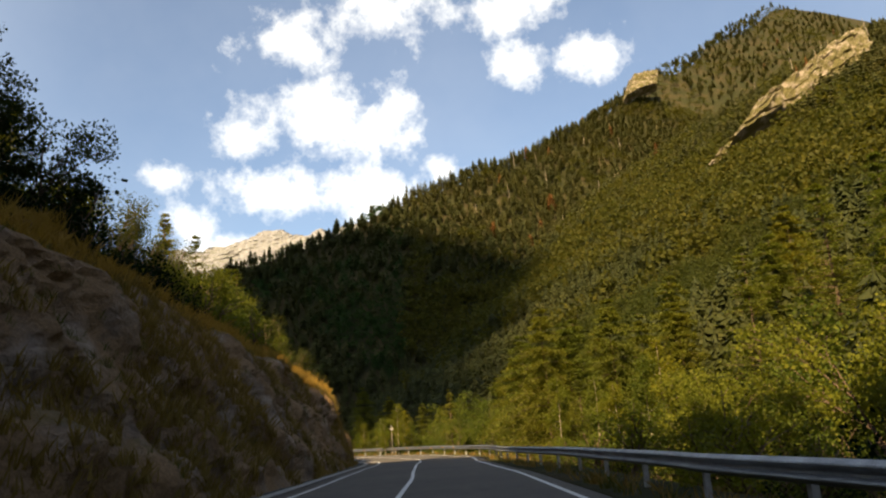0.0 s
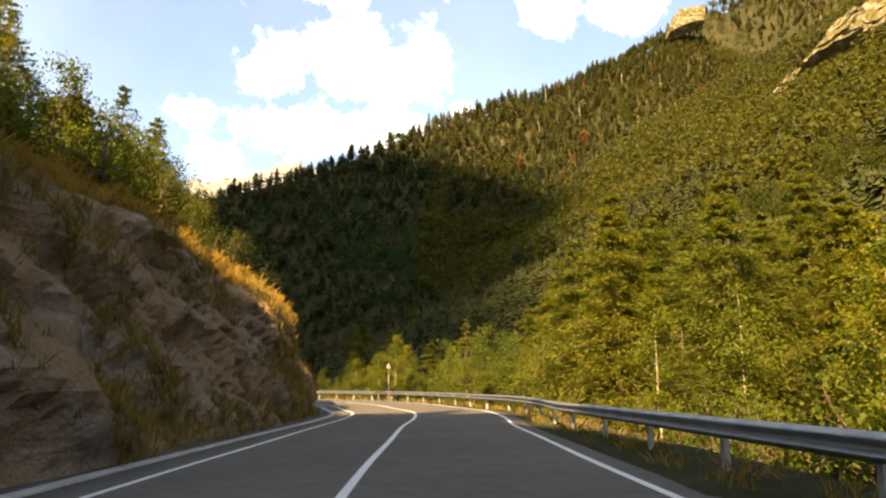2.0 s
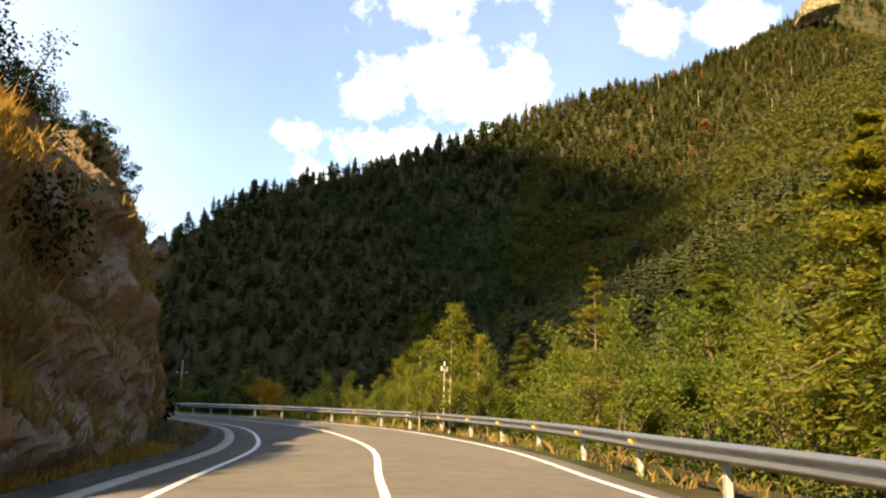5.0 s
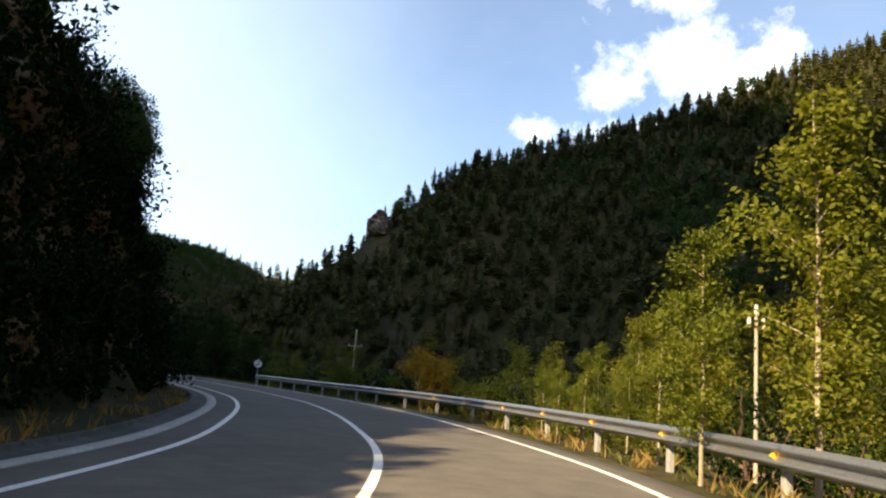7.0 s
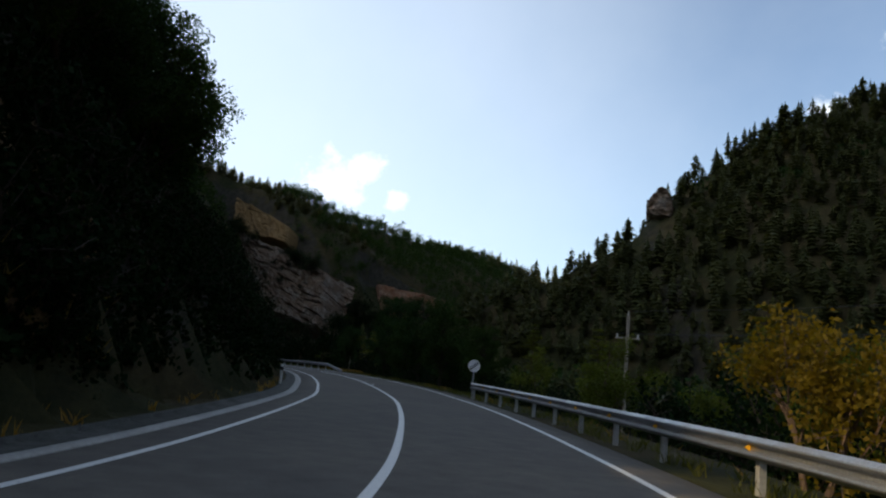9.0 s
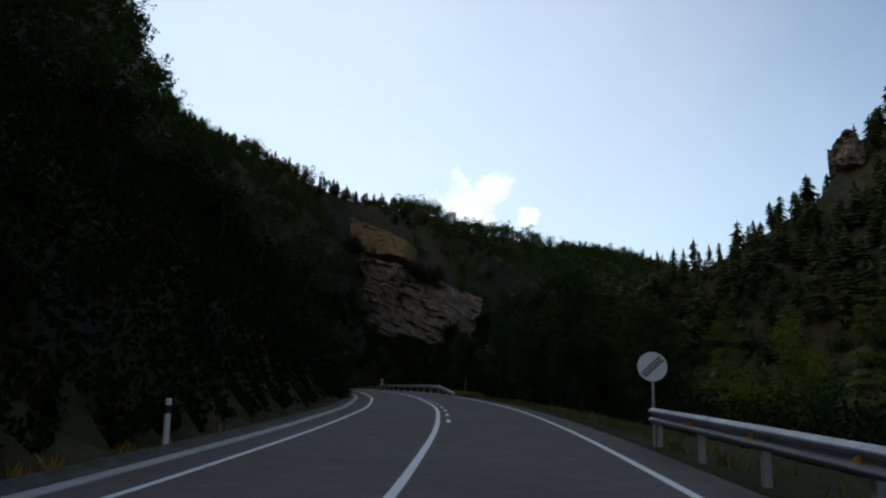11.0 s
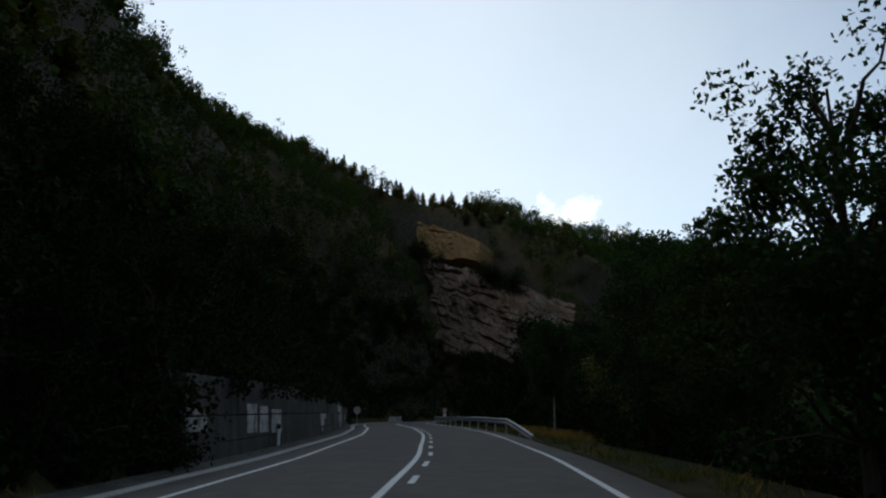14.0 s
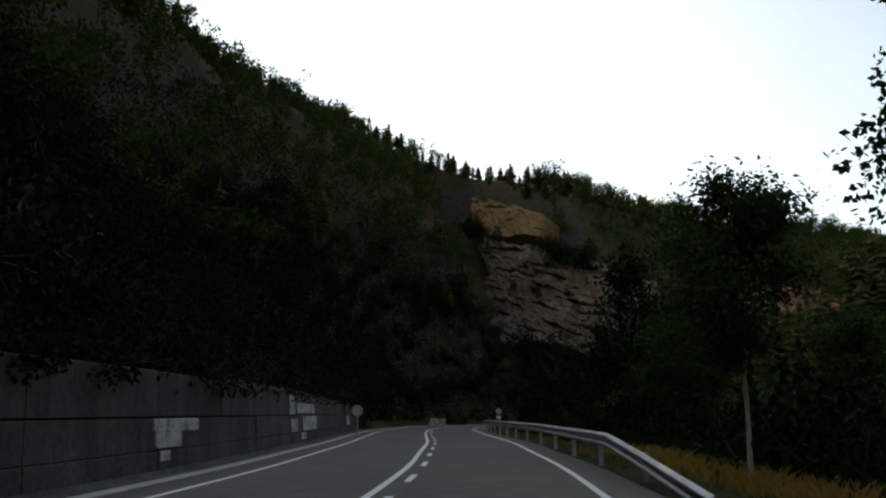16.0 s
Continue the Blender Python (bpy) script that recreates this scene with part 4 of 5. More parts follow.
def forest(name, spots, templates, material, label, low, high, seed):
    r = np.random.RandomState(seed)
    V, F, n = [], [], 0
    which = r.randint(0, len(templates), len(spots))
    for k, (v, f) in enumerate(templates):
        p = spots[which == k]
        if not len(p):
            continue
        a, g = r.rand(len(p)) * 6.283, r.uniform(low, high, len(p))
        ca, sa = np.cos(a)[:, None], np.sin(a)[:, None]
        wide = g * r.uniform(0.85, 1.2, len(p))
        x = (v[None, :, 0] * ca - v[None, :, 1] * sa) * wide[:, None] + p[:, 0:1]
        y = (v[None, :, 0] * sa + v[None, :, 1] * ca) * wide[:, None] + p[:, 1:2]
        z = v[None, :, 2] * g[:, None] + p[:, 2:3]
        V.append(np.stack([x, y, z], -1).reshape(-1, 3))
        F.append((f[None] + (np.arange(len(p)) * len(v))[:, None, None] + n).reshape(-1, 4))
        n += len(p) * len(v)
    ob = new(name, mesh_of(name, np.concatenate(V), np.concatenate(F), material))
    return tagged(ob, label, "forest", kind="stuff")


def scatter(x0, x1, y0, y1, gap, seed):
    r = np.random.RandomState(seed)
    x, y = np.meshgrid(np.arange(x0, x1, gap), np.arange(y0, y1, gap), indexing="ij")
    x, y = x.ravel() + r.uniform(-0.45, 0.45, x.size) * gap, y.ravel() + r.uniform(-0.45, 0.45, x.size) * gap
    s, d = road_coords(x, y)
    z = height(x, y, s, d)
    return x, y, z, s, d


BARE = [(96, 200, 9), (110, 211, 7), (126, 206, 12), (60, 214, 0), (138, 208, 9), (150, 478, 6), (-185, 190, 11), (-176, 193, 9), (-196, 190, 10), (-208, 190, 9), (-218, 192, 9), (-226, 194, 8), (-183, 224, 9), (-177, 232, 8), (-172, 214, 9), (-166, 222, 9), (-95, 214, 5)]


def clear_of_rock(x, y):
    keep = np.ones(len(x), bool)
    for bx, by, br in BARE:
        keep &= (np.hypot(x - bx, y - by) > br) | ((bx < -150) & (y > by + 6))
    return keep


# right-hand mountain: close trees where it is near, wider apart further off
pieces = []
for gap, near, far, seed in ((2.3, 0, 245, 301), (3.0, 245, 430, 302), (6.0, 430, 760, 303)):
    x, y, z, s, d = scatter(-150, 420, -10, 760, gap, seed)
    q = np.hypot(x + 15, y - 50)
    side = (x - RIDGE_FROM[0]) * RIDGE_SIDE[0] + (y - RIDGE_FROM[1]) * RIDGE_SIDE[1]
    ok = (d > np.interp(s, [S_NOSE, S_BEND, S_BEND + 30, S_WALL0 + 10], [20, 30, 30, 17])) & (side > -26) & clear_of_rock(x, y) & (q >= near) & (q < far) & (x < 30 + 0.75 * y)
    pieces.append(np.column_stack([x, y, z])[ok])
pts = np.concatenate(pieces)
mix_ = value_noise(pts[:, 0], pts[:, 1], 40, 310) + 0.6 * np.random.RandomState(5).rand(len(pts)) - 0.3
con = mix_ > -0.22
lot = np.random.RandomState(6).rand(len(pts))
rust, dead = lot < 0.008, (lot > 0.010) & (lot < 0.019)
near = np.hypot(pts[:, 0] - 15, pts[:, 1] - 55) < 75
con = np.where(near, mix_ > 0.06, con)
forest("conifer_forest_near", pts[con & ~rust & near], MID_C, PINE, "pine forest at the foot of a steep mountainside", 0.42, 0.75, 319)
forest("broadleaf_forest_near", pts[~con & near], MID_B, HILL_LEAF, "leafy trees at the foot of a steep mountainside", 0.5, 0.85, 318)
spur = ~near & (np.hypot(pts[:, 0] + 30, pts[:, 1] - 170) < 130)
forest("conifer_forest_spur", pts[con & ~rust & spur], SPUR_C, PINE, "dense dark pine forest on the shaded spur", 0.25, 0.52, 324)
# west of x = -12, in the shade, leaves take the shade-darkened colour
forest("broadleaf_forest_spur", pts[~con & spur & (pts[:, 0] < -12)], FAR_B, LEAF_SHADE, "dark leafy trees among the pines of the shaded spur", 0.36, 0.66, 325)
near |= spur & (con | (pts[:, 0] < -12))
forest("conifer_forest_hillside", pts[con & ~rust & ~dead & ~near], FAR_C, PINE, "dense dark pine forest on a steep mountainside", 0.4, 0.68, 320)
forest("dying_conifers_hillside", pts[con & rust & ~near & ~spur], MID_C, RUST, "scattered rusty brown dying pines among green forest", 0.5, 0.75, 321)
forest("dead_trunks_hillside", pts[con & dead & ~near], DEAD, BARK_PALE, "bare pale dead trunks standing in pine forest", 0.55, 0.95, 323)
forest("broadleaf_forest_hillside", pts[~con & ~near], FAR_B, HILL_LEAF, "mixed broadleaf trees among pines on a mountainside", 0.5, 0.9, 322)
# left-hand slopes
x, y, z, s, d = scatter(-330, -8, 60, 330, 3.1, 331)
ok = (d < -12) & (s > S_BEND - 4) & clear_of_rock(x, y) & (d > -135)
x, y, z = x[ok], y[ok], z[ok]
mix_ = value_noise(x, y, 40, 340) + 0.5 * np.random.RandomState(8).rand(len(x)) - 0.25
con = mix_ + ease(z, 30, 50) * 0.35 > 0.24
pts = np.column_stack([x, y, z])
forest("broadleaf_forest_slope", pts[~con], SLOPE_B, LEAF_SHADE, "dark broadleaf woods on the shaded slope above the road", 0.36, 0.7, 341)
forest("conifer_forest_slope", pts[con], SPUR_C, PINE, "dark pines along the shaded ridge", 0.22, 0.44, 342)
# far hills
x, y, z, s, d = scatter(-620, -120, 330, 820, 14, 351)
ok = (d > 45) | (d < -45)
ok &= value_noise(x, y, 50, 360) > -0.1
pts = np.column_stack([x, y, z])[ok]
forest("forest_far_hills", pts, FAR_C[:3], PINE, "distant pine woods on sunlit hills", 0.6, 0.9, 361)

# ---- trees beside the road, one by one
ROW = "trees beside the road"


def put(kind, meshes, x, y, h, label, r, base_h):
    tree_thing(kind, meshes, x, y, r.uniform(0, 360), h / base_h, label, ROW)


def ground_at(x, y):
    return float(height(np.array([x]), np.array([y]))[0])


def lift_at(x, y):
    return float(road_z(road_coords([x], [y])[0])[0])


r = np.random.RandomState(77)
for x, y, h in [(8.0, 61.4, 13.6), (10.4, 64.5, 13.2), (13.2, 59.6, 14.6), (11.5, 66.5, 13.8), (16.4, 62.5, 12.4), (7.0, 68.0, 12.6), (17.8, 57.0, 11.4), (14.6, 70.2, 13.0), (20.4, 66.0, 13.5),
                (23.5, 52, 12.5), (26, 40, 13), (22, 33, 12), (29, 60, 14), (6.4, 72.5, 11.5), (9.5, 77.0, 12.0), (-1.2, 102.5, 8.0), (-10.5, 117.5, 8.6), (-13, 112, 8.2), (6, 90, 11), (-3.6, 110, 9.4), (-13.9, 125.6, 13.5), (-9.2, 121, 11.0)]:
    put("spruce_tree", SPRUCES[r.randint(3)], x, y, h, "tall spruce with drooping golden-green boughs behind the guardrail", r, 12)
for x, y, h in [(19.5, 47, 13), (24.5, 46, 14), (31, 50, 14), (9.5, 55.2, 7.5), (0.2, 83, 8), (-31, 124, 8), (-48.5, 137, 8), (-63, 147, 9), (-113, 164, 9), (-118, 170, 10), (-125, 166, 10)]:
    put("pine_tree", PINES[r.randint(3)], x, y, h, "slender pine with a bare lower trunk beside the road", r, 12)
for x, y, top, k in [(-5.8, 85.9, 5.5, 0), (-7.4, 87.6, 4.0, 1), (-8.6, 90.8, 3.0, 1), (-4.4, 88.2, 3.6, 2), (-9.8, 93.4, 2.6, 2), (-10.9, 93.6, 2.3, 1), (-12.4, 96.2, 2.2, 0), (-13.6, 98.4, 2.0, 1), (-11.6, 97.4, 2.8, 2), (-8.0, 93.6, 3.2, 1), (-8.6, 96.4, 4.4, 2), (-5.8, 97.6, 5.2, 0), (-11.2, 101.0, 4.0, 1), (7.8, 36, 3.4, 1), (9.0, 47.0, 4.6, 0), (7.4, 51.5, 5.0, 1), (10.6, 41, 5.0, 2), (12.4, 44.5, 6.4, 0)]:
    put("ash_tree", ASHES[k], x, y, top + lift_at(x, y) - ground_at(x, y), "young ash with a straight pale trunk and yellow-green leaves", r, 8)
tree_thing("hazel_tree", GOLDEN, -22.4, 107.0, 40, (3.1 - ground_at(-22.4, 107.0)) / 4.4, "golden-leaved hazel turning yellow behind the guardrail", ROW)
for x, y, h in [(14.5, 30, 8.6), (13, 22, 7.2), (18, 26, 9), (10.5, 31, 6), (12.5, 36.5, 6.4), (16, 38.5, 8), (8.8, 27, 4.6), (11, 15, 6.5), (2.5, 92, 9.4), (-2.2, 93.5, 8.0), (3.0, 84.5, 8.0), (6.5, 87, 9.0), (-5.5, 99, 5.6), (-14.8, 103.6, 4.2), (0.5, 79.0, 5.0), (4.2, 77.5, 6.0), (-0.6, 87.5, 5.6),
                (-18.8, 108.2, 4.8), (-23.5, 112.8, 4.4), (-29, 117.5, 4.4), (-35.5, 121.4, 4.6), (-94, 157.5, 9.6), 
                (-110, 158.8, 10.6), (-120, 162.4, 10.6), (-131, 166.5, 10.4), (-141, 171, 9), (-150, 178, 9), (-45.5, 127.6, 4.2)]:
    put("oak_tree", OAKS[2 if x < -85 else (1, 3)[r.randint(2)] if y > 75 else (0, 1, 3)[r.randint(3)]], x, y, h, "leafy broadleaf tree with a full rounded crown beside the road", r, 8)
for k, (x, y, top) in enumerate([(-57.8, 131.2, 6.8), (-69.0, 138.5, 7.9), (-74.0, 141.0, 6.4), (-80.2, 143.4, 6.8), (-84.2, 150.4, 6.0), (-90.5, 154.4, 6.0), (-95.5, 157.4, 5.0), (-62.0, 136.2, 4.6), (-101.5, 153.4, 5.0), (-53.0, 130.6, 4.8), (-70.6, 144.6, 5.0), (-107.0, 156.6, 5.4)]):
    put("roadside_oak", FINE_OAKS[k % 3], x, y, top + lift_at(x, y) - ground_at(x, y), "dark leafy broadleaf tree on the valley side of the road", r, 8)
put("roadside_oak", HIGH_OAK, -87.4, 150.4, 12.2, "tall broadleaf tree with a high crown on the valley side", r, 8)
for x, y, top in [(-90.6, 146.3, 5.9), (-103.8, 163.4, 6.0)]:
    put("slim_tree", SLIM_TREE, x, y, top - ground_at(x, y), "slender young tree with a pale bare trunk beside the verge", r, 6)
# low growth along the far side of the guardrail
n = 0
for s_ in np.arange(S_START - 6, S_WALL1 + 90, 2.6):
    for row in range(2):
        d_ = (8.6 if row == 0 else 12.5) + r.uniform(-1.0, 1.6)
        p = along(s_ + r.uniform(-1, 1), d_)
        if s_ > S_RAIL1 + 4:
            d_ += 2.0
            p = along(s_, d_)
        # past the bend most bushes take the leaves with shade in their colour
        k = r.randint(3) if s_ < S_BEND else (2 if r.rand() < 0.7 or s_ > S_RAIL1 else 0)
        bush = DARK_SHRUBS[r.randint(2)] if s_ > S_BEND + 12 and r.rand() < 0.85 else SHRUBS[k]
        if math.hypot(p[0] + 37, p[1] - 122.5) < 3.6:
            continue
        put("roadside_bush", bush, float(p[0]), float(p[1]), (r.uniform(1.6, 3.0) + row * 0.9) * (0.6 if S_START + 44 < s_ < S_START + 62 else 1.0), "dense leafy bush behind the guardrail", r, 2.6)
for x, y in [(-91.5, 148.7), (-90.6, 149.4), (-93.2, 150.6), (-96.5, 152.6)]:
    put("verge_bush", DARK_SHRUBS[1], x, y, 3.0, "dark bush behind the grassy verge", r, 2.6)
put("verge_bush", DARK_SHRUBS[0], -165.2, 168.0, 2.2, "dark bush at the outside of the far bend", r, 2.6)
for s_ in np.arange(S_RAIL1 + 4, S_WALL1 + 40, 1.7):
    p = along(s_ + r.uniform(-0.5, 0.5), 7.9 + r.uniform(-0.5, 0.6))
    put("verge_bush", DARK_SHRUBS[r.randint(2)], float(p[0]), float(p[1]), r.uniform(1.0, 1.9), "low dark bush at the edge of the grassy verge", r, 2.6)
# left-hand hill: scrub along the crest of the cut, taller trees behind; the brow keeps clear of the bend's inner side


def brow(s_):
    return float(np.interp(s_, [0, S_NOSE - 30, S_NOSE - 13, S_NOSE + 16, S_BEND + 30], [-10.4, -10.3, -7.6, -9.6, -10.0]))


def behind_brow(x, y):
    return max((x + 2.7) * 0.809 + (y - 59.7) * 0.588, (x + 6.35) * 0.686 + (y - 75.4) * 0.728, (x + 17.5) * 0.43 + (y - 94) * 0.90)


for s_ in np.arange(S_START - 4, S_BEND + 10, 1.9):
    low = 1.1 if s_ < S_START + 30 else 1.0
    for row in range(5):
        p = along(s_, brow(s_) - row * 3.1 + r.uniform(-0.9, 0.7))
        x, y = float(p[0]), float(p[1])
        if r.rand() < 0.14 or (s_ > S_NOSE - 16 and behind_brow(x, y) > -1.6):
            continue
        roll_ = r.rand() + (0.2 if row > 1 else 0) - (0.6 if (s_ < S_START + 44 and row < 1) or (S_NOSE - 18 < s_ < S_NOSE + 8 and row < 2) else 0)
        roll_ = min(roll_, 1.0) if s_ > S_NOSE else roll_
        low = 0.5 if s_ > S_NOSE + 8 else low
        if roll_ < 0.55:
            if row > 2:
                continue
            # near the start and round the nose, growth takes shade-darkened leaves
            put("hillside_bush", SHRUBS[2 if s_ < S_START + 37 or s_ > S_NOSE - 24 else r.randint(3) if row > 1 else 0], x, y, r.uniform(1.5, 2.9) * low * (1.35 if S_START + 37 < s_ < S_NOSE - 18 else 1.0), "scrubby bush on the slope above the road cut", r, 2.6)
        elif roll_ < 1.05:
            put("hillside_oak", (HILL_OAK if s_ < S_START + 37 else SCRUB[r.randint(4)]), x, y, ((r.uniform(3.8, 5.4) + 0.09 * (s_ - S_START) if s_ < S_START + 37 else r.uniform(2.7, 4.2)) + 0.5 * row) * min(low, 1.0), "small oak on the slope above the road cut", r, 8)
        else:
            put("hillside_pine", PINES[r.randint(3)], x, y, (r.uniform(5, 7) + 0.6 * row) * low, "small pine on the slope above the road cut", r, 12)
for x, y, top in [(-24.0, 72.3, 23.2)]:
    put("hillside_pine", PINES[1], x, y, top - ground_at(x, y), "open-crowned pine standing above the scrub on the hill", r, 12)
for x, y, top in [(-18.5, 63.5, 15.6), (-20.5, 67.0, 15.6), (-22.0, 70.5, 15.4)]:
    put("hillside_oak", HILL_OAK, x, y, max(top - ground_at(x, y), 2.5), "broadleaf tree on the hill above the rock nose", r, 8)
for x, y, z_, size, turn in [(-21.9, 84.9, 8.8, 0.55, 150), (-23.4, 83.6, 9.0, 0.7, 40), (-13.2, 70.6, 6.6, 0.26, 90)]:
    tree_thing("overhanging_oak", LOOSE_OAK, x, y, turn, size, "broadleaf tree leaning out over the edge of the rock cut", ROW, z_)
for k, (x, y, top) in enumerate([(-29.4, 93.4, 12.4), (-31.5, 95.3, 12.8), (-33.5, 97.0, 13.8), (-35.5, 98.6, 14.2), (-37.6, 99.4, 13.3), (-40.0, 101.3, 13.4), (-42.2, 103.3, 13.4), (-44.1, 104.4, 13.3), (-46.2, 105.2, 12.9), (-38.4, 101.0, 11.0), (-34.6, 98.0, 11.0), (-31.6, 92.4, 13.6), (-41.6, 100.8, 13.2)]):
    put("bank_oak", FINE_OAKS[k % 3], x, y, max(top - ground_at(x, y), 2.5), "tall dark broadleaf tree on the bank above the bend", r, 8)
# scrub that clings to the shaded face round the bend
rows, cols = CUT.shape[:2]
for k in range(70):
    i = int((S_NOSE + 12 - S_START - 4 + r.rand() * (S_BEND + 2 - S_NOSE)) / 0.33)
    if i < rows:
        p = CUT[i, int(cols * (0.08 + 0.9 * r.rand()))]
        base = tree_thing("hanging_bush", DARK_SHRUBS[k % 2], float(p[0]), float(p[1]), r.uniform(0, 360), r.uniform(0.35, 0.8), "dark shrub hanging on the shaded rock face", ROW, float(p[2]) - 0.2)
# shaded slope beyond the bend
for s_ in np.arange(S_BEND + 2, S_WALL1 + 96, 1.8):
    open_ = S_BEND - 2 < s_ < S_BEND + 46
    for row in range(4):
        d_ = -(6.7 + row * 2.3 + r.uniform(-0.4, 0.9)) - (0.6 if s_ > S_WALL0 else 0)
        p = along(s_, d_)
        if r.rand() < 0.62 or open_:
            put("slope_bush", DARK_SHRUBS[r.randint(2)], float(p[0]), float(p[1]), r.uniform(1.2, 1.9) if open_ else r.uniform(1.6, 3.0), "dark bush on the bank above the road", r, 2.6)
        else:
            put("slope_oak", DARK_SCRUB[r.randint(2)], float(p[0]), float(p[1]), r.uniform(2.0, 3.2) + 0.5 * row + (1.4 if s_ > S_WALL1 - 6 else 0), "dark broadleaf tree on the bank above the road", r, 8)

# growth that hangs over the top of the retaining wall and hides its start
for s_ in np.arange(S_WALL0 - 5, S_WALL1 + 8, 0.95):
    inside = S_WALL0 + 0.5 < s_ < S_WALL1
    p = along(s_ + r.uniform(-0.3, 0.3), -5.75 - r.uniform(-0.1, 0.5), 1.55 if inside else 0.1)
    tree_thing("wall_bush", DARK_SHRUBS[r.randint(2)], float(p[0]), float(p[1]), r.uniform(0, 360), r.uniform(0.5, 0.85), "dark bush growing over the concrete wall", ROW, float(p[2]))

for ds, d_, size in [(-1.6, -5.3, 0.75), (-0.9, -5.0, 0.5), (-0.5, -5.7, 0.9)]:
    p = along(S_WALL0 + ds, d_, 0.0 if d_ > -5.35 else 0.8)
    tree_thing("wall_bush", DARK_SHRUBS[r.randint(2)], float(p[0]), float(p[1]), r.uniform(0, 360), size, "dark bush growing round the end of the concrete wall", ROW, float(p[2]))

# ---------------------------------------------------------------- creepers and grasses


def creepers(name, places, normal, material, label, seed, size=0.3, thick=0.5):
    """Loose leaves in humps over the ground or a rock face."""
    q = np.random.RandomState(seed)
    n = len(places)
    hump = np.maximum(value_noise(places[:, 0] + 2 * places[:, 2], places[:, 1], 2.2, seed, 4) + 0.35, 0.05)
    c = places + normal * (thick * hump * q.rand(n) ** 0.7)[:, None] + q.normal(0, 0.08, (n, 3))
    a = unit(q.normal(0, 1, (n, 3)))
    b = unit(np.cross(a, q.normal(0, 1, (n, 3))))
    sz = size * q.uniform(0.5, 1.2, (n, 1))
    bag = Bag()
    bag.quads(c, a * sz, b * sz * 0.7)
    return tagged(new(name, bag.mesh(name, material)), label, "undergrowth", kind="stuff")


q = np.random.RandomState(480)
n = 230000
sv = S_BEND - 6 + (S_WALL1 + 96 - S_BEND) * q.rand(n)
dv = EDGE_L - np.interp(sv, [S_BEND, S_BEND + 30, S_WALL0 - 4, S_WALL0 + 2], [2.0, 1.3, 1.3, 2.1]) - 16 * q.rand(n) ** 1.9
p = along(sv, dv)
p[:, 2] = height(p[:, 0], p[:, 1], sv, dv)
side = along(sv, 1.0 + 0 * sv) - along(sv, 0 * sv)
side[:, 2] = 0.8
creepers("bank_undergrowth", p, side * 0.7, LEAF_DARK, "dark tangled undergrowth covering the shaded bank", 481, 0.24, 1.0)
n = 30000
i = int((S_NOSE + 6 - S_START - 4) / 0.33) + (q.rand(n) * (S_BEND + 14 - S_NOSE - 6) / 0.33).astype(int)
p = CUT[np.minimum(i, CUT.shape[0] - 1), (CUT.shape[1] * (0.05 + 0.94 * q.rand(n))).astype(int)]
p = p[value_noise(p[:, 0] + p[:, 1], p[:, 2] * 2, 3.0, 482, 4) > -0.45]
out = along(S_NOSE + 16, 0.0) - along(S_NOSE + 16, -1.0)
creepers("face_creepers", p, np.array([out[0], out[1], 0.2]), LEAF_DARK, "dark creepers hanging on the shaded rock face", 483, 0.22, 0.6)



def tufts(name, places, blades, tall, wide, material, label, seed):
    q = np.random.RandomState(seed)
    n = len(places) * blades
    base = np.repeat(places, blades, axis=0) + np.column_stack([q.normal(0, 0.09, (n, 2)), np.full(n, -0.04)])
    h = tall * q.uniform(0.45, 1.2, (n, 1))
    a = q.rand(n) * 6.283
    side = np.column_stack([np.cos(a), np.sin(a), np.zeros(n)]) * wide * q.uniform(0.6, 1.3, (n, 1))
    lean = np.column_stack([q.normal(0, 0.34, (n, 2)), np.ones(n)]) * h
    v = np.stack([base - side, base + side, base + lean * 0.6 + side * 0.7, base + lean * [1.25, 1.25, 1.0]], 1).reshape(-1, 3)
    f = np.arange(n * 4).reshape(n, 4)
    return tagged(new(name, mesh_of(name, v, f, material)), label, "grass", kind="stuff")


def on_ground(s, d):
    p = along(s, d)
    p[:, 2] = height(p[:, 0], p[:, 1], s, d)
    return p


q = np.random.RandomState(500)
n = 2600
sv, dv = q.uniform(S_START - 5, S_WALL1 + 60, n), 4.75 + 3.6 * q.rand(n) ** 1.3
p = on_ground(sv, dv)
p[:, 2] = road_z(sv) + np.interp(dv, [4.4, 4.8, 5.6, 6.4, 7.2, 7.6], [-0.045, -0.05, -0.10, -0.25, -0.5, -1.0])
green = q.rand(n) < np.where(sv > S_BEND - 6, 0.9, 0.5)
tufts("verge_grass", p[green], 9, 0.28, 0.018, GRASS, "green grass along the verge under the guardrail", 501)
tufts("verge_dry_grass", p[~green], 9, 0.34, 0.016, DRY_GRASS, "dry yellow grass along the verge under the guardrail", 502)
n = 420
sv, dv = q.uniform(263, 277, n), 5.7 + 2.4 * q.rand(n)
p = on_ground(sv, dv)
p[:, 2] = np.maximum(p[:, 2], road_z(sv) + np.interp(dv, [4.4, 4.8, 5.6, 6.4, 7.2, 7.6], [-0.045, -0.05, -0.10, -0.25, -0.5, -1.0]))
tufts("verge_golden_grass", p, 10, 0.4, 0.013, DRY_GRASS, "tall dry golden grass on the verge beside the guardrail end", 507)
n = 4200
sv = q.uniform(S_START, S_WALL0, n)
keep = (sv < S_NOSE - 6) | (q.rand(n) < 0.05)
sv, n = sv[keep], int(keep.sum())
p = on_ground(sv, LEFT_LINE(sv) + GUTTER_OUT(sv) - 1.4 - 1.5 * q.rand(n))
p[:, 2] = np.maximum(p[:, 2], road_z(sv) - 0.02)
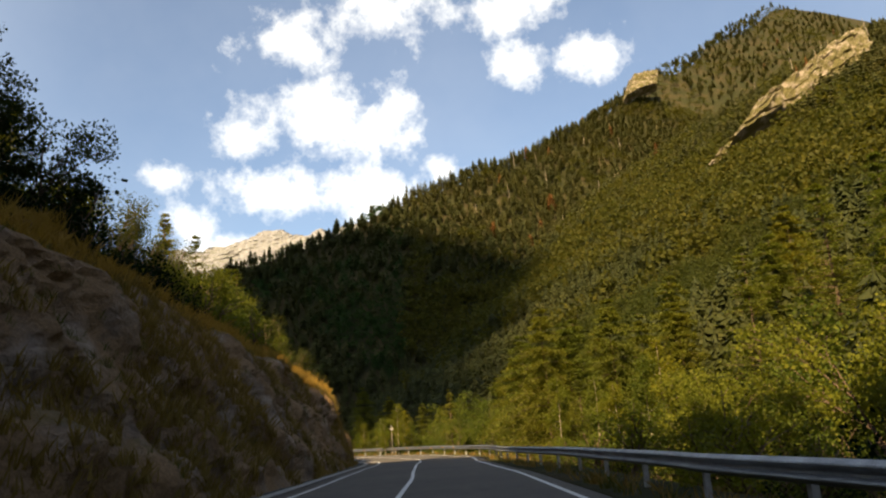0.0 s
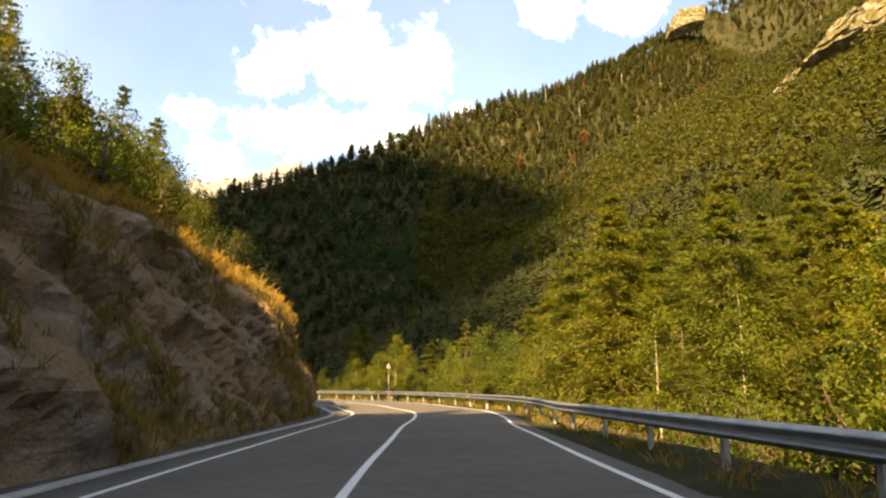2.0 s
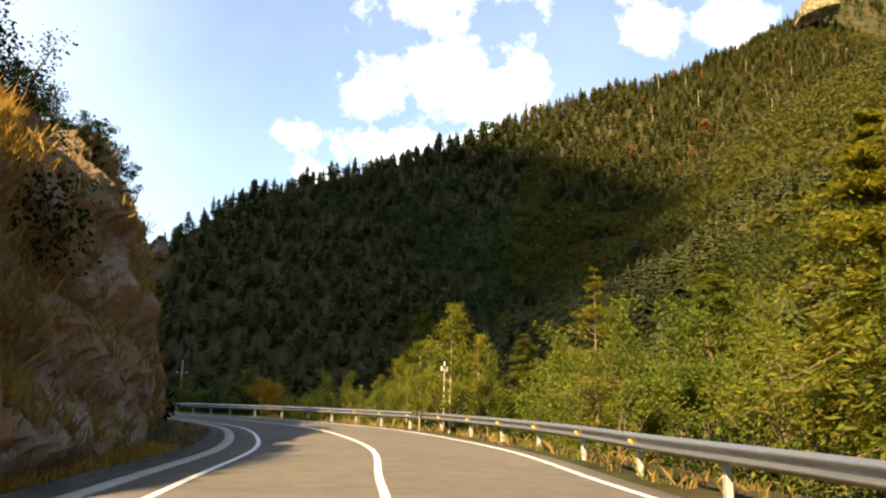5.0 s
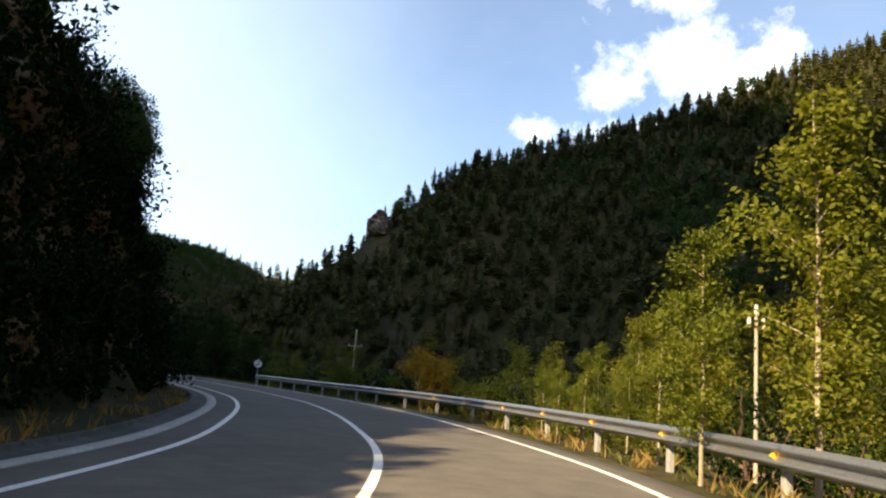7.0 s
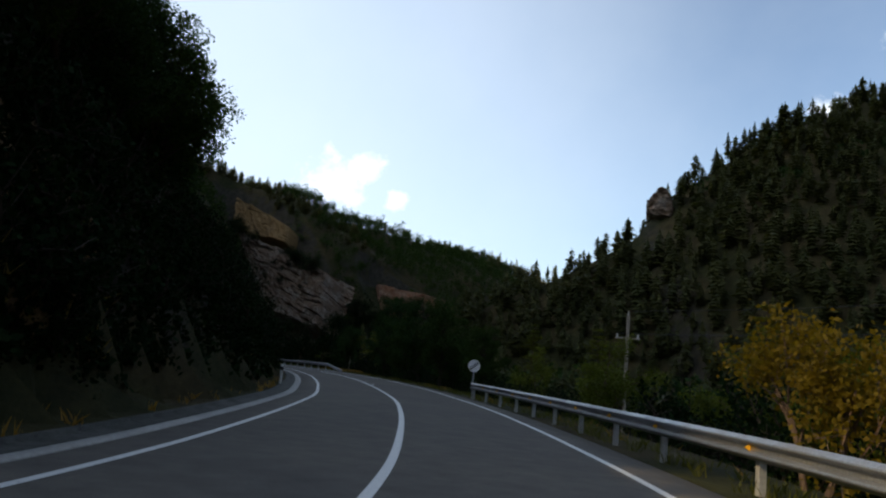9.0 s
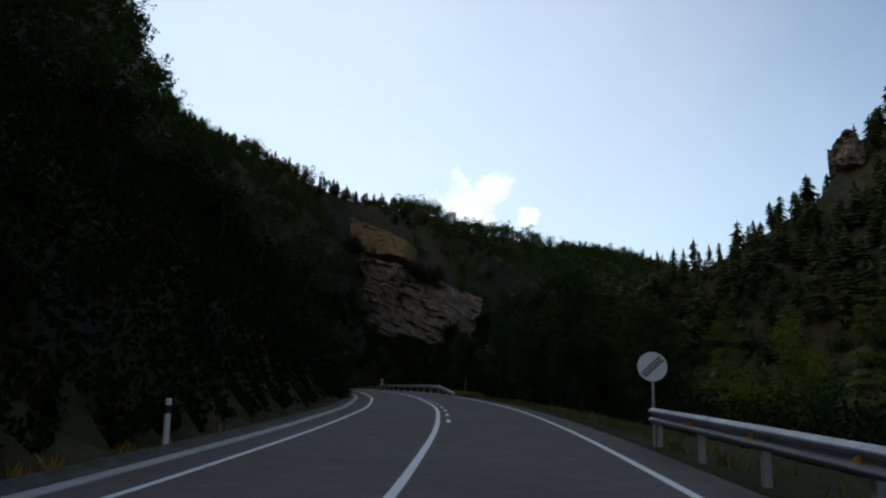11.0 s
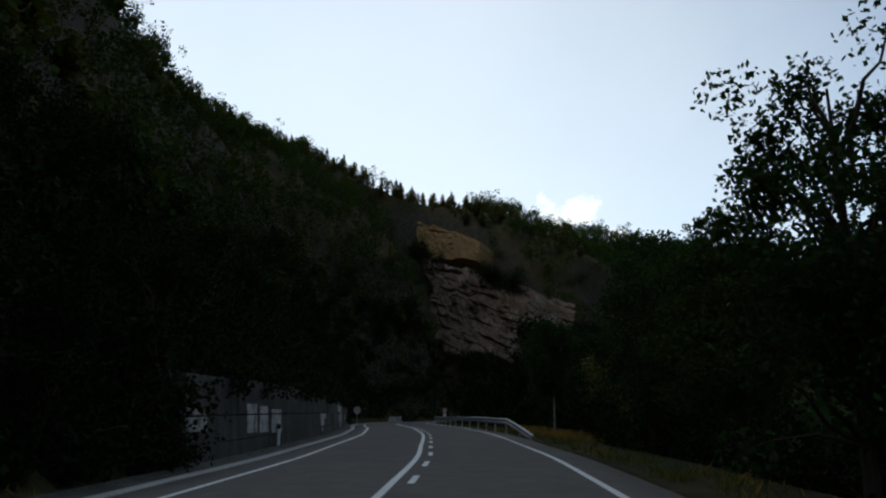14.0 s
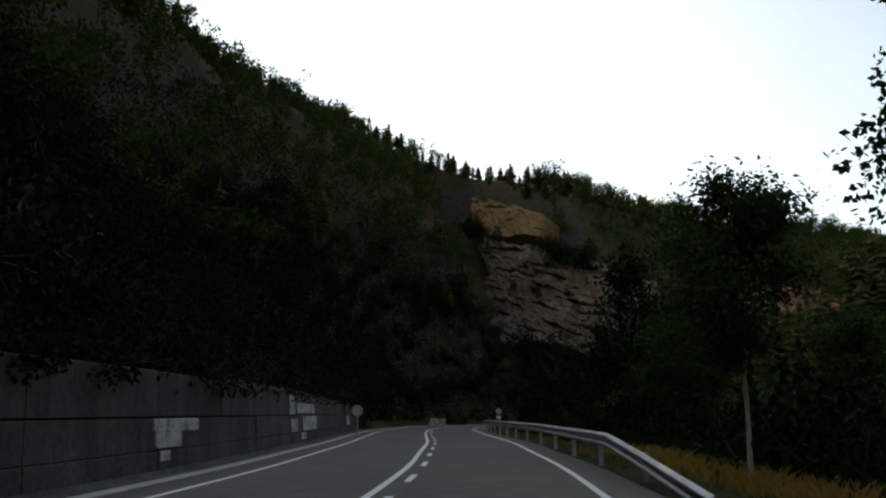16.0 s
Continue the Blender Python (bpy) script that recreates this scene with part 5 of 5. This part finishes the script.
tufts("gutter_dry_grass", p, 10, 0.24, 0.018, DRY_GRASS, "dry brown grass along the foot of the rock cut", 503)

# golden grass on the crest of the cut, sparse tufts down its face
last = int((S_NOSE - 12 - S_START - 4) / 0.33)
n = 8200
k = q.randint(0, last, n)
top = CUT[k, cols - 1 - (9 * q.rand(n) ** 1.6).astype(int)] + np.column_stack([q.normal(0, 0.3, (n, 2)), np.zeros(n)])
back_off = q.rand(n) < 0.35
sb = S_START + 4 + k * 0.33
pb = on_ground(sb, np.array([brow(v) for v in sb]) + 0.9 - 2.4 * q.rand(n))
pb[:, 2] = np.maximum(pb[:, 2], top[:, 2] - 0.3)
tufts("crest_dry_grass", np.where(back_off[:, None], pb, top), 12, 0.36, 0.011, GOLD_GRASS, "long golden dry grass along the crest of the rock cut", 504)
n = 15000
k, c = q.randint(0, rows, n), (cols * 0.95 * q.rand(n)).astype(int)
keep = value_noise(k * 0.33, c * 0.2, 3, 510) > -0.08
keep &= (k < last) | (q.rand(n) < 0.2)
tufts("face_dry_grass", CUT[k, c][keep], 8, 0.36, 0.022, DRY_GRASS, "dry brown grass clinging to the rock cut", 505)
tufts("face_green_tufts", CUT[k, c][~keep][::14], 9, 0.26, 0.011, GRASS, "sparse green weeds clinging to the rock cut", 506)
# ---------------------------------------------------------------- guardrail
BEAM = [(0.00, 0.435), (-0.018, 0.445), (-0.075, 0.485), (-0.083, 0.505), (-0.075, 0.525), (-0.012, 0.56), (-0.004, 0.59), (-0.012, 0.62), (-0.075, 0.655), (-0.083, 0.675), (-0.075, 0.695), (-0.018, 0.735), (0.0, 0.745)]


def beam_mesh(points_d, s0, s1):
    """One length of W-beam: front skin and back skin, offset d(s), drop z(s)."""
    ss = np.linspace(s0, s1, 9)
    prof = np.array(BEAM + [(x + 0.006, z) for x, z in BEAM[::-1]])
    off, drop = points_d(ss)
    pts = along(np.repeat(ss, len(prof)), np.tile(prof[:, 0], len(ss)) + np.repeat(off, len(prof)), np.maximum(np.tile(prof[:, 1], len(ss)) + np.repeat(drop, len(prof)), -0.2))
    k = len(prof)
    i = np.arange(len(ss) - 1)[:, None] * k + np.arange(k)[None]
    j = np.arange(len(ss) - 1)[:, None] * k + (np.arange(k)[None] + 1) % k
    return mesh_of("beam", pts, np.stack([i, j, j + k, i + k], -1).reshape(-1, 4), STEEL, False)


def post_mesh():
    bm = bmesh.new()
    box(bm, (-0.05, -0.06, -1.2), (0.0, 0.06, 0.70), bevel=0.004)
    box(bm, (0.0, -0.06, -1.2), (0.05, -0.052, 0.70))
    box(bm, (0.0, 0.052, -1.2), (0.05, 0.06, 0.70))
    box(bm, (-0.11, -0.05, 0.50), (-0.05, 0.05, 0.68), bevel=0.004)
    me = bpy.data.meshes.new("post")
    bmesh.ops.recalc_face_normals(bm, faces=bm.faces)
    bm.to_mesh(me)
    bm.free()
    me.materials.append(POST_STEEL)
    return me


def reflector_mesh():
    bm = bmesh.new()
    vs = [bm.verts.new(v) for v in ((0, 0, -0.055), (-0.09, 0, 0.0), (0, 0, 0.055), (0, 0.012, -0.055), (-0.09, 0.012, 0.0), (0, 0.012, 0.055))]
    for f in ((0, 1, 2), (5, 4, 3), (0, 3, 4, 1), (1, 4, 5, 2), (2, 5, 3, 0)):
        bm.faces.new([vs[i] for i in f])
    me = bpy.data.meshes.new("reflector")
    bmesh.ops.recalc_face_normals(bm, faces=bm.faces)
    bm.to_mesh(me)
    bm.free()
    me.materials.append(REFLECTOR)
    return me


POST, AMBER = post_mesh(), reflector_mesh()


def guardrail(s0, s1, offset, gap, label, reflectors=()):
    rail = new("guardrail")
    tagged(rail, label, "guardrail")
    cuts = np.arange(s0, s1 + 0.01, gap) if isinstance(gap, float) else gap
    for a, b in zip(cuts, cuts[1:]):
        part("beam", beam_mesh(offset, a, b + 0.04), None, rail)
    for k, s_ in enumerate(cuts):
        off, drop = offset(np.array([s_]))
        if drop[0] < -0.3:
            continue
        p, q = along(np.array([s_]), off + 0.13)[0], along(np.array([s_ + 0.5]), off + 0.13)[0]
        turn = math.degrees(math.atan2(q[1] - p[1], q[0] - p[0])) - 90
        post = part("post", POST, None, rail)
        post.matrix_basis = pose(p[0], p[1], p[2] + drop[0], 0, 0, turn)
        if reflectors and reflectors[0] < s_ < reflectors[1]:
            am = part("reflector", AMBER, None, rail, "amber wedge reflector")
            e = along(np.array([s_]), off - 0.012)[0]
            am.matrix_basis = pose(e[0], e[1], e[2] + 0.59, 0, 0, turn)
    return rail


# posts stand about 3.7 m apart: the count of the post against its station
POSTS = np.interp(np.arange(2, 58), [0, 28, 32, 37, 42, 46, 49, 53, 57], [4, 116.8, 132.9, 151.0, 167.6, 180.2, 191.2, 203.2, 214.2])
guardrail(POSTS[0], POSTS[-1], lambda s: (RAIL_LINE(s), np.zeros(len(s))), POSTS, "galvanised steel W-beam guardrail on zinc posts beside the road", (S_NOSE - 14, S_BEND + 30))
R2 = 263.3
guardrail(R2, R2 + 58, lambda s: (4.35 + 0.3 * np.clip(1 - (s - R2) / 6.5, 0, 1), -0.62 * np.clip(1 - (s - R2) / 6.5, 0, 1)), 4.0, "galvanised guardrail whose flared end runs into the ground")

# ---------------------------------------------------------------- signs, poles, wires


def round_sign(x, y, z, facing, kind, label, group=""):
    sign = new("road_sign")
    ground_z = float(height(np.array([x]), np.array([y]))[0])
    f = Vector((facing[0], facing[1], 0)).normalized()
    part("pole", rod(bmesh.new(), (x, y, ground_z - 0.4), (x, y, z + 0.28), 0.03), POST_STEEL, sign)
    c = Vector((x, y, z)) + f * 0.045
    back_ = part("plate", disc(bmesh.new(), c, f, 0.30, 0.012), POST_STEEL, sign, "grey metal back")
    if kind != "back":
        part("face", disc(bmesh.new(), c + f * 0.009, f, 0.298, 0.004), SIGN_RED if kind == "limit" else SIGN_WHITE, sign)
        side = Vector((-f.y, f.x, 0))
        if kind == "end":
            for k in (-1, 0, 1):
                bm = bmesh.new()
                m = Matrix.Translation(c + f * 0.014) @ Matrix((side, f, Vector((0, 0, 1)))).transposed().to_4x4() @ pose(0, 0, 0, 0, -42, 0)
                box(bm, (-0.26, -0.002, -0.014 + 0.05 * k), (0.26, 0.002, 0.014 + 0.05 * k), m)
                part("stripe", bm, SIGN_BLACK, sign)
        else:
            part("disc", disc(bmesh.new(), c + f * 0.014, f, 0.225, 0.004), SIGN_WHITE, sign)
            for k in (-1, 1):
                bm = bmesh.new()
                m = Matrix.Translation(c + f * 0.018) @ Matrix((side, f, Vector((0, 0, 1)))).transposed().to_4x4()
                box(bm, (0.07 * k - 0.045, -0.002, -0.09), (0.07 * k + 0.045, 0.002, 0.09), m)
                part("mark", bm, SIGN_BLACK, sign)
    if kind == "limit":
        bm = bmesh.new()
        m = Matrix.Translation(c + Vector((0, 0, -0.55))) @ Matrix((Vector((-f.y, f.x, 0)), f, Vector((0, 0, 1)))).transposed().to_4x4()
        box(bm, (-0.2, -0.005, -0.15), (0.2, 0.005, 0.15), m)
        part("plate", bm, SIGN_WHITE, sign, "small white plate")
    return tagged(sign, label, "road sign", group)


round_sign(-44.35, 121.25, 2.0, (0.75, -0.66), "end", "round white end-of-restriction sign with dark diagonal stripes")
round_sign(-147.5, 166.3, 2.05, (0.94, -0.35), "limit", "round red-bordered white sign above a small plate")
round_sign(-121.8, 146.8, 2.0, (-0.94, 0.35), "back", "grey back of a round road sign on a steel pole")


def utility_pole(x, y, top, bar, label, thick=0.12, arm=0.75):
    pole = new("utility_pole")
    g = float(height(np.array([x]), np.array([y]))[0])
    part("mast", rod(bmesh.new(), (x, y, g - 0.5), (x, y, top), thick, thick * 0.7, 12), POLE_WOOD, pole)
    a = Vector((0.84, 0.54, 0))
    c = Vector((x, y, top - bar))
    bm = bmesh.new()
    rod(bm, c - a * arm, c + a * arm, thick * 0.4, sides=6)
    part("crossarm", bm, POLE_WOOD, pole)
    for k in (-arm + 0.1, arm - 0.1):
        part("insulator", rod(bmesh.new(), c + a * k, c + a * k + Vector((0, 0, 0.22)), 0.045, 0.03, 8), CERAMIC, pole, "pale ceramic insulator")
    part("insulator", rod(bmesh.new(), (x, y, top), (x, y, top + 0.22), 0.05, 0.03, 8), CERAMIC, pole, "pale ceramic insulator")
    return tagged(pole, label, "utility pole", "utility poles")


utility_pole(-39.4, 126.9, 5.2, 1.15, "weathered wooden utility pole with a crossarm among bushes", 0.11, 0.6)
utility_pole(-6.9, 91.6, 3.2, 0.25, "short thin wooden pole with a small crossarm beside an ash", 0.045, 0.25)
utility_pole(22, 117, 9.0, 1.0, "tall wooden utility pole among trees on the valley side")
utility_pole(-124, 187, 5.6, 0.3, "distant pale utility pole among bushes across the valley")


def wire(a, b, sag):
    cu = bpy.data.curves.new("cable", "CURVE")
    cu.dimensions, cu.bevel_depth, cu.bevel_resolution = "3D", 0.012, 1
    sp = cu.splines.new("POLY")
    sp.points.add(20)
    a, b = Vector(a), Vector(b)
    for k, pnt in enumerate(sp.points):
        t = k / 20
        q = a.lerp(b, t) - Vector((0, 0, sag * 4 * t * (1 - t)))
        pnt.co = (*q, 1)
    cu.materials.append(WIRE)
    ob = new("power_cable", cu)
    return tagged(ob, "thin dark overhead power cable between poles", "cable", "power cables")


for k in (-0.5, 0.5):
    wire((-39.4 + 0.84 * k, 126.9 + 0.54 * k, 4.27), (22 + 0.84 * k, 117 + 0.54 * k, 8.2), 1.2)
wire((-39.4, 126.9, 5.4), (22, 117, 9.2), 1.2)

def delineator(x, y):
    post = new("delineator_post")
    g = max(float(height(np.array([x]), np.array([y]))[0]), -0.05)
    bm = box(bmesh.new(), (x - 0.05, y - 0.05, g - 0.2), (x + 0.05, y + 0.05, g + 0.85), bevel=0.02)
    part("post", bm, SIGN_WHITE, post)
    part("band", box(bmesh.new(), (x - 0.054, y - 0.054, g + 0.58), (x + 0.054, y + 0.054, g + 0.74), bevel=0.01), SIGN_BLACK, post, "black band")
    return tagged(post, "slim white plastic delineator post beside the gutter", "delineator", "delineator posts")


for s_, d_ in ((212.0, -4.6), (256.6, -4.75)):
    p = along(np.array([s_]), np.array([d_]))[0]
    delineator(float(p[0]), float(p[1]))


barrier = new("concrete_barrier")
bm = bmesh.new()
box(bm, (-0.9, -0.22, -0.2), (0.9, 0.22, 0.25), bevel=0.04)
box(bm, (-0.86, -0.13, 0.24), (0.86, 0.13, 0.72), bevel=0.05)
part("block", bm, PLASTER, barrier)
barrier.matrix_basis = pose(-160.6, 164.6, 0.55, 0, 0, 62)
tagged(barrier, "low pale concrete barrier block at the outside of the far bend", "barrier")

# ---------------------------------------------------------------- retaining wall beside the road
wall = new("retaining_wall")
tagged(wall, "low weathered concrete retaining wall with pale patches", "retaining wall", kind="structure")


def wall_block(name, s0, s1, z0, z1, front, thick, material, label=""):
    ss = np.linspace(s0, s1, 5)
    prof = np.array([(front - thick, z0), (front, z0), (front, z1), (front - 0.02, z1 + 0.02), (front - thick, z1 + 0.02)])
    tilt = -0.06 * prof[:, 1]
    pts = along(np.repeat(ss, 5), np.tile(prof[:, 0] + tilt, 5), np.tile(prof[:, 1], 5))
    i = np.arange(4)[:, None] * 5 + np.arange(5)[None]
    j = np.arange(4)[:, None] * 5 + (np.arange(5)[None] + 1) % 5
    caps = np.array([[0, 1, 2, 3, 4], [24, 23, 22, 21, 20]])
    return part(name, mesh_of(name, pts, [np.stack([i, j, j + 5, i + 5], -1).reshape(-1, 4), caps], material), None, wall, label)


r = np.random.RandomState(99)
edges = [S_WALL0]
while edges[-1] < S_WALL1:
    edges.append(edges[-1] + r.uniform(3.0, 5.0))
for a, b in zip(edges, edges[1:]):
    lift = r.uniform(1.97, 2.06) - 0.25 * max(0, (a - 270) / 35)
    for z0, z1 in ((-0.3, 0.38), (0.42, 1.03), (1.09, lift)):
        wall_block("panel", a + 0.012, b - 0.012, z0, z1, -4.90 + r.uniform(-0.02, 0.02), 1.3, WALL)
wall_block("core", S_WALL0 + 0.1, S_WALL1 - 0.1, -0.3, 1.8, -5.04, 1.0, WALL)
for s_, width, z0, z1 in [(248.2, 1.5, 0.72, 1.02), (248.2, 1.5, 1.09, 1.25), (253.5, 1.25, 0.55, 0.80), (253.5, 1.3, 0.83, 1.03), (253.5, 1.25, 1.09, 1.36), (255.1, 1.3, 0.52, 0.78), (255.1, 1.25, 0.81, 1.03), (255.1, 1.3, 1.09, 1.30),
                           (257.1, 1.6, 0.46, 0.70), (257.1, 1.5, 0.73, 1.03), (257.1, 1.6, 1.09, 1.2), (269.3, 2.6, 0.78, 1.02), (268.6, 0.5, 0.2, 0.38), (268.8, 1.4, 0.46, 0.76), (281.2, 1.0, 1.09, 1.75), (284.4, 4.6, 1.12, 1.5), (285.4, 4.0, 0.46, 1.02), (281.6, 1.2, 0.46, 0.9), (283.6, 1.2, 0.12, 0.38), (301.6, 1.6, 0.46, 1.0)]:
    wall_block("patch", s_ - width / 2, s_ + width / 2, z0, z1, -4.875, 0.1, PLASTER, "pale patch of repair mortar")

# ---------------------------------------------------------------- rock outcrops on the hills


def outcrop(name, x, y, z, wide, tall, yaw, seed, label, material=LIMESTONE, lean=0.45):
    """A broken cliff: layered ledges and cracks, its ragged outline sunk into the hill, facing yaw."""
    a, b = np.meshgrid(np.linspace(-1.15, 1.15, 130), np.linspace(-1.15, 1.15, 90), indexing="ij")
    u, v = a * wide / 2, b * tall / 2
    ragged = 1 - np.sqrt(a * a + b * b) + 0.55 * value_noise(u, v, tall * 0.45, seed + 30, 5)
    sink = ease(ragged, 0.02, 0.14)
    band = (v + 0.22 * u + 0.10 * tall * value_noise(u, v, tall * 0.3, seed)) / (tall * 0.105)
    ledge = (band % 1.0) ** 2 * (np.sin(np.floor(band) * 12.9898) * 43.7 % 1.0) * (0.5 + value_noise(u, v, tall * 0.5, seed + 40))
    split = (u + 0.12 * tall * value_noise(u, v, tall * 0.25, seed + 5)) / (tall * 0.17)
    crack = np.minimum(np.abs(split % 1.0 - 0.5) * 5, 1.0)
    out = 0.2 * tall * value_noise(u, v * 1.6, tall * 0.4, seed + 10, 6) - 0.05 * tall * ledge + 0.035 * tall * crack
    out = out - lean * v - (1 - sink) * 0.9 * tall
    f, sd = Vector((-math.sin(radians(yaw)), math.cos(radians(yaw)))), Vector((math.cos(radians(yaw)), math.sin(radians(yaw))))
    pts = np.stack([x + sd.x * u + f.x * out, y + sd.y * u + f.y * out, z + v - (1 - sink) * 0.2 * tall], -1).reshape(-1, 3)
    return tagged(new(name, mesh_of(name, pts, grid_faces(130, 90)[:, ::-1], material)), label, "cliff", kind="structure")


def slab_cliff(name, corners, seed, label, material, dip=0.25, rough=1.0, layers=2.1, proud=1.6):
    """A sloping face between four corners (top left, top right, foot right, foot left): stepped strata, cracks, a ragged rim sunk into the hill."""
    tl, tr, br, bl = (np.array(c, float) for c in corners)
    a, b = np.meshgrid(np.linspace(-0.08, 1.08, 190), np.linspace(-0.08, 1.08, 120), indexing="ij")
    A, B = a[..., None], b[..., None]
    p = (bl * (1 - A) + br * A) * (1 - B) + (tl * (1 - A) + tr * A) * B
    n = np.cross(tr - bl, tl - br)
    n = n / np.linalg.norm(n)
    along_ = (tr + br - tl - bl) / 2
    wide = np.linalg.norm(along_)
    u = a * wide
    v = p[..., 2]
    rim = np.minimum(np.minimum(a, 1 - a), np.minimum(b, 1 - b)) + 0.07 * value_noise(u, v, 7, seed + 30, 5)
    sink = ease(rim, -0.02, 0.05)
    warp = 1.1 * value_noise(u, v, 18, seed, 3) + 0.35 * value_noise(u, v, 3, seed + 3, 4)
    band = (v + dip * u + warp) / layers
    step = band % 1.0
    row = np.floor(band)
    here = ease(value_noise(u + 31 * row, v * 0.3 + 17 * row, 7, seed + 7, 3), -0.15, 0.2)
    brick = ((u + 5.1 * np.sin(row * 7.1) + 0.7 * value_noise(u, v, 4, seed + 5)) / (3.2 + 1.6 * np.sin(row * 3.3))) % 1.0
    crack = ease(np.abs(brick - 0.5), 0.46, 0.5) * ease(value_noise(u, v, 6, seed + 25, 3), -0.1, 0.2)
    chunk = np.sin(np.floor((u + 5.1 * np.sin(row * 7.1)) / 4.5) * 5.3 + row * 3.7)
    out = rough * (2.4 * value_noise(u, v, 12, seed + 10, 6) + 0.9 * value_noise(u, v, 2.0, seed + 20, 5) + 0.45 * chunk * here - 0.75 * here * ease(step, 0.72, 1.0) - 0.8 * crack) + proud
    p = p + n * (out - (1 - sink) * 7)[..., None]
    return tagged(new(name, mesh_of(name, p.reshape(-1, 3), grid_faces(190, 120), material)), label, "cliff", kind="structure")


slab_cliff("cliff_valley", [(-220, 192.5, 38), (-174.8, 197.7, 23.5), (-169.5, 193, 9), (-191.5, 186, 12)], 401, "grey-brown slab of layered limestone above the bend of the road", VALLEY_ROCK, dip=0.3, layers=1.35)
slab_cliff("cliff_bare_slope", [(-236, 196.5, 52), (-200, 198.5, 37.5), (-198.5, 196.7, 33), (-222, 192, 37)], 405, "bare ochre soil and rock above the limestone slab", OCHRE, rough=0.8, layers=1.7, proud=0.1)
slab_cliff("cliff_valley_far", [(-189, 222, 25), (-175.5, 239, 22), (-174, 238, 12.5), (-186, 220, 13.5)], 411, "low reddish limestone cliff among dark trees", RED_ROCK, dip=0.05, layers=1.8)
outcrop("cliff_knob", -94.2, 215.2, 36.2, 5.6, 6.6, 205, 421, "small rock knob on the end of the spur", VALLEY_ROCK, 0.12)
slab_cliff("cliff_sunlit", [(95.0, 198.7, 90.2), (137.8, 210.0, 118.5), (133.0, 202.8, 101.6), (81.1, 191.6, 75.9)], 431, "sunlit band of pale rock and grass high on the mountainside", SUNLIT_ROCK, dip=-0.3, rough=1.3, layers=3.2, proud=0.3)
slab_cliff("cliff_sunlit_high", [(132.7, 442.8, 219.7), (150.7, 446.8, 223.6), (146.2, 440.2, 209.8), (124.7, 436.9, 202.0)], 441, "small sunlit rock outcrop near the ridge", SUNLIT_ROCK, rough=1.1, layers=3.0, proud=3.5)
outcrop("cliff_slope", -183, 157, 29.5, 6, 8, 250, 451, "pale rock step on the wooded slope", VALLEY_ROCK)
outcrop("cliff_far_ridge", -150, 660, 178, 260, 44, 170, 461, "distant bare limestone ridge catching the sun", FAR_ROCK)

# scrub on the ledge between the slab and the bare slope, and in the cracks of the slab
q = np.random.RandomState(470)
for k in range(22):
    f_ = q.rand()
    a_, low_ = np.array([-217, 191.4, 36.6]) * (1 - f_) + np.array([-177, 196.4, 23.6]) * f_, (0 if k < 15 else q.uniform(0.25, 0.8))
    x, y, z_ = a_ + (np.array([-180, 188.5, 11.5]) - a_) * low_ * 0.6 + q.normal(0, 0.5, 3)
    tree_thing("cliff_bush", DARK_SHRUBS[k % 2], x, y - 1.2, q.uniform(0, 360), q.uniform(0.9, 1.7) * (1.0 if k < 15 else 0.5), "dark bush growing on a ledge of the limestone slab", ROW, z_)

# ---------------------------------------------------------------- the cloud whose shade lies over the bend and the valley beyond
toward, up_ = way(SUN_YAW, SUN_EL), 1400.0
bag = Bag()
q = np.random.RandomState(900)
for x, y, reach in [(-6, 150, 26), (-54, 124, 40), (-42, 182, 52), (-24, 252, 64), (2, 330, 56), (-110, 220, 85), (-105, 150, 50), (-200, 200, 80), (-95, 310, 80), (-215, 335, 78), (-155, 345, 62)]:
    bm = bmesh.new()
    bmesh.ops.create_icosphere(bm, subdivisions=4, radius=1.0)
    v = np.array([p_.co for p_ in bm.verts])
    f = np.array([[w_.index for w_ in f_.verts] for f_ in bm.faces])
    bm.free()
    swell = 1 + 0.13 * value_noise(v[:, 0] * 3 + v[:, 2] * 2, v[:, 1] * 3 - v[:, 2], 1.2, 910 + int(reach), 5)
    c = np.array([x, y, 0]) + np.array(toward) * up_ / math.sin(radians(SUN_EL))
    bag.add(v * swell[:, None] * reach * [1, 1, 0.62] + c, np.column_stack([f, f[:, 2]])[:, :3])
CLOUD = plain("cloud_white", (0.85, 0.85, 0.86), 1.0, vary=0.03, scale=0.02, bump=0)
cloud_mass = new("cloud", mesh_of("cloud", np.concatenate(bag.v), np.concatenate(bag.f), CLOUD, True))
tagged(cloud_mass, "broad white cumulus cloud high above the valley", "cloud", kind="structure")
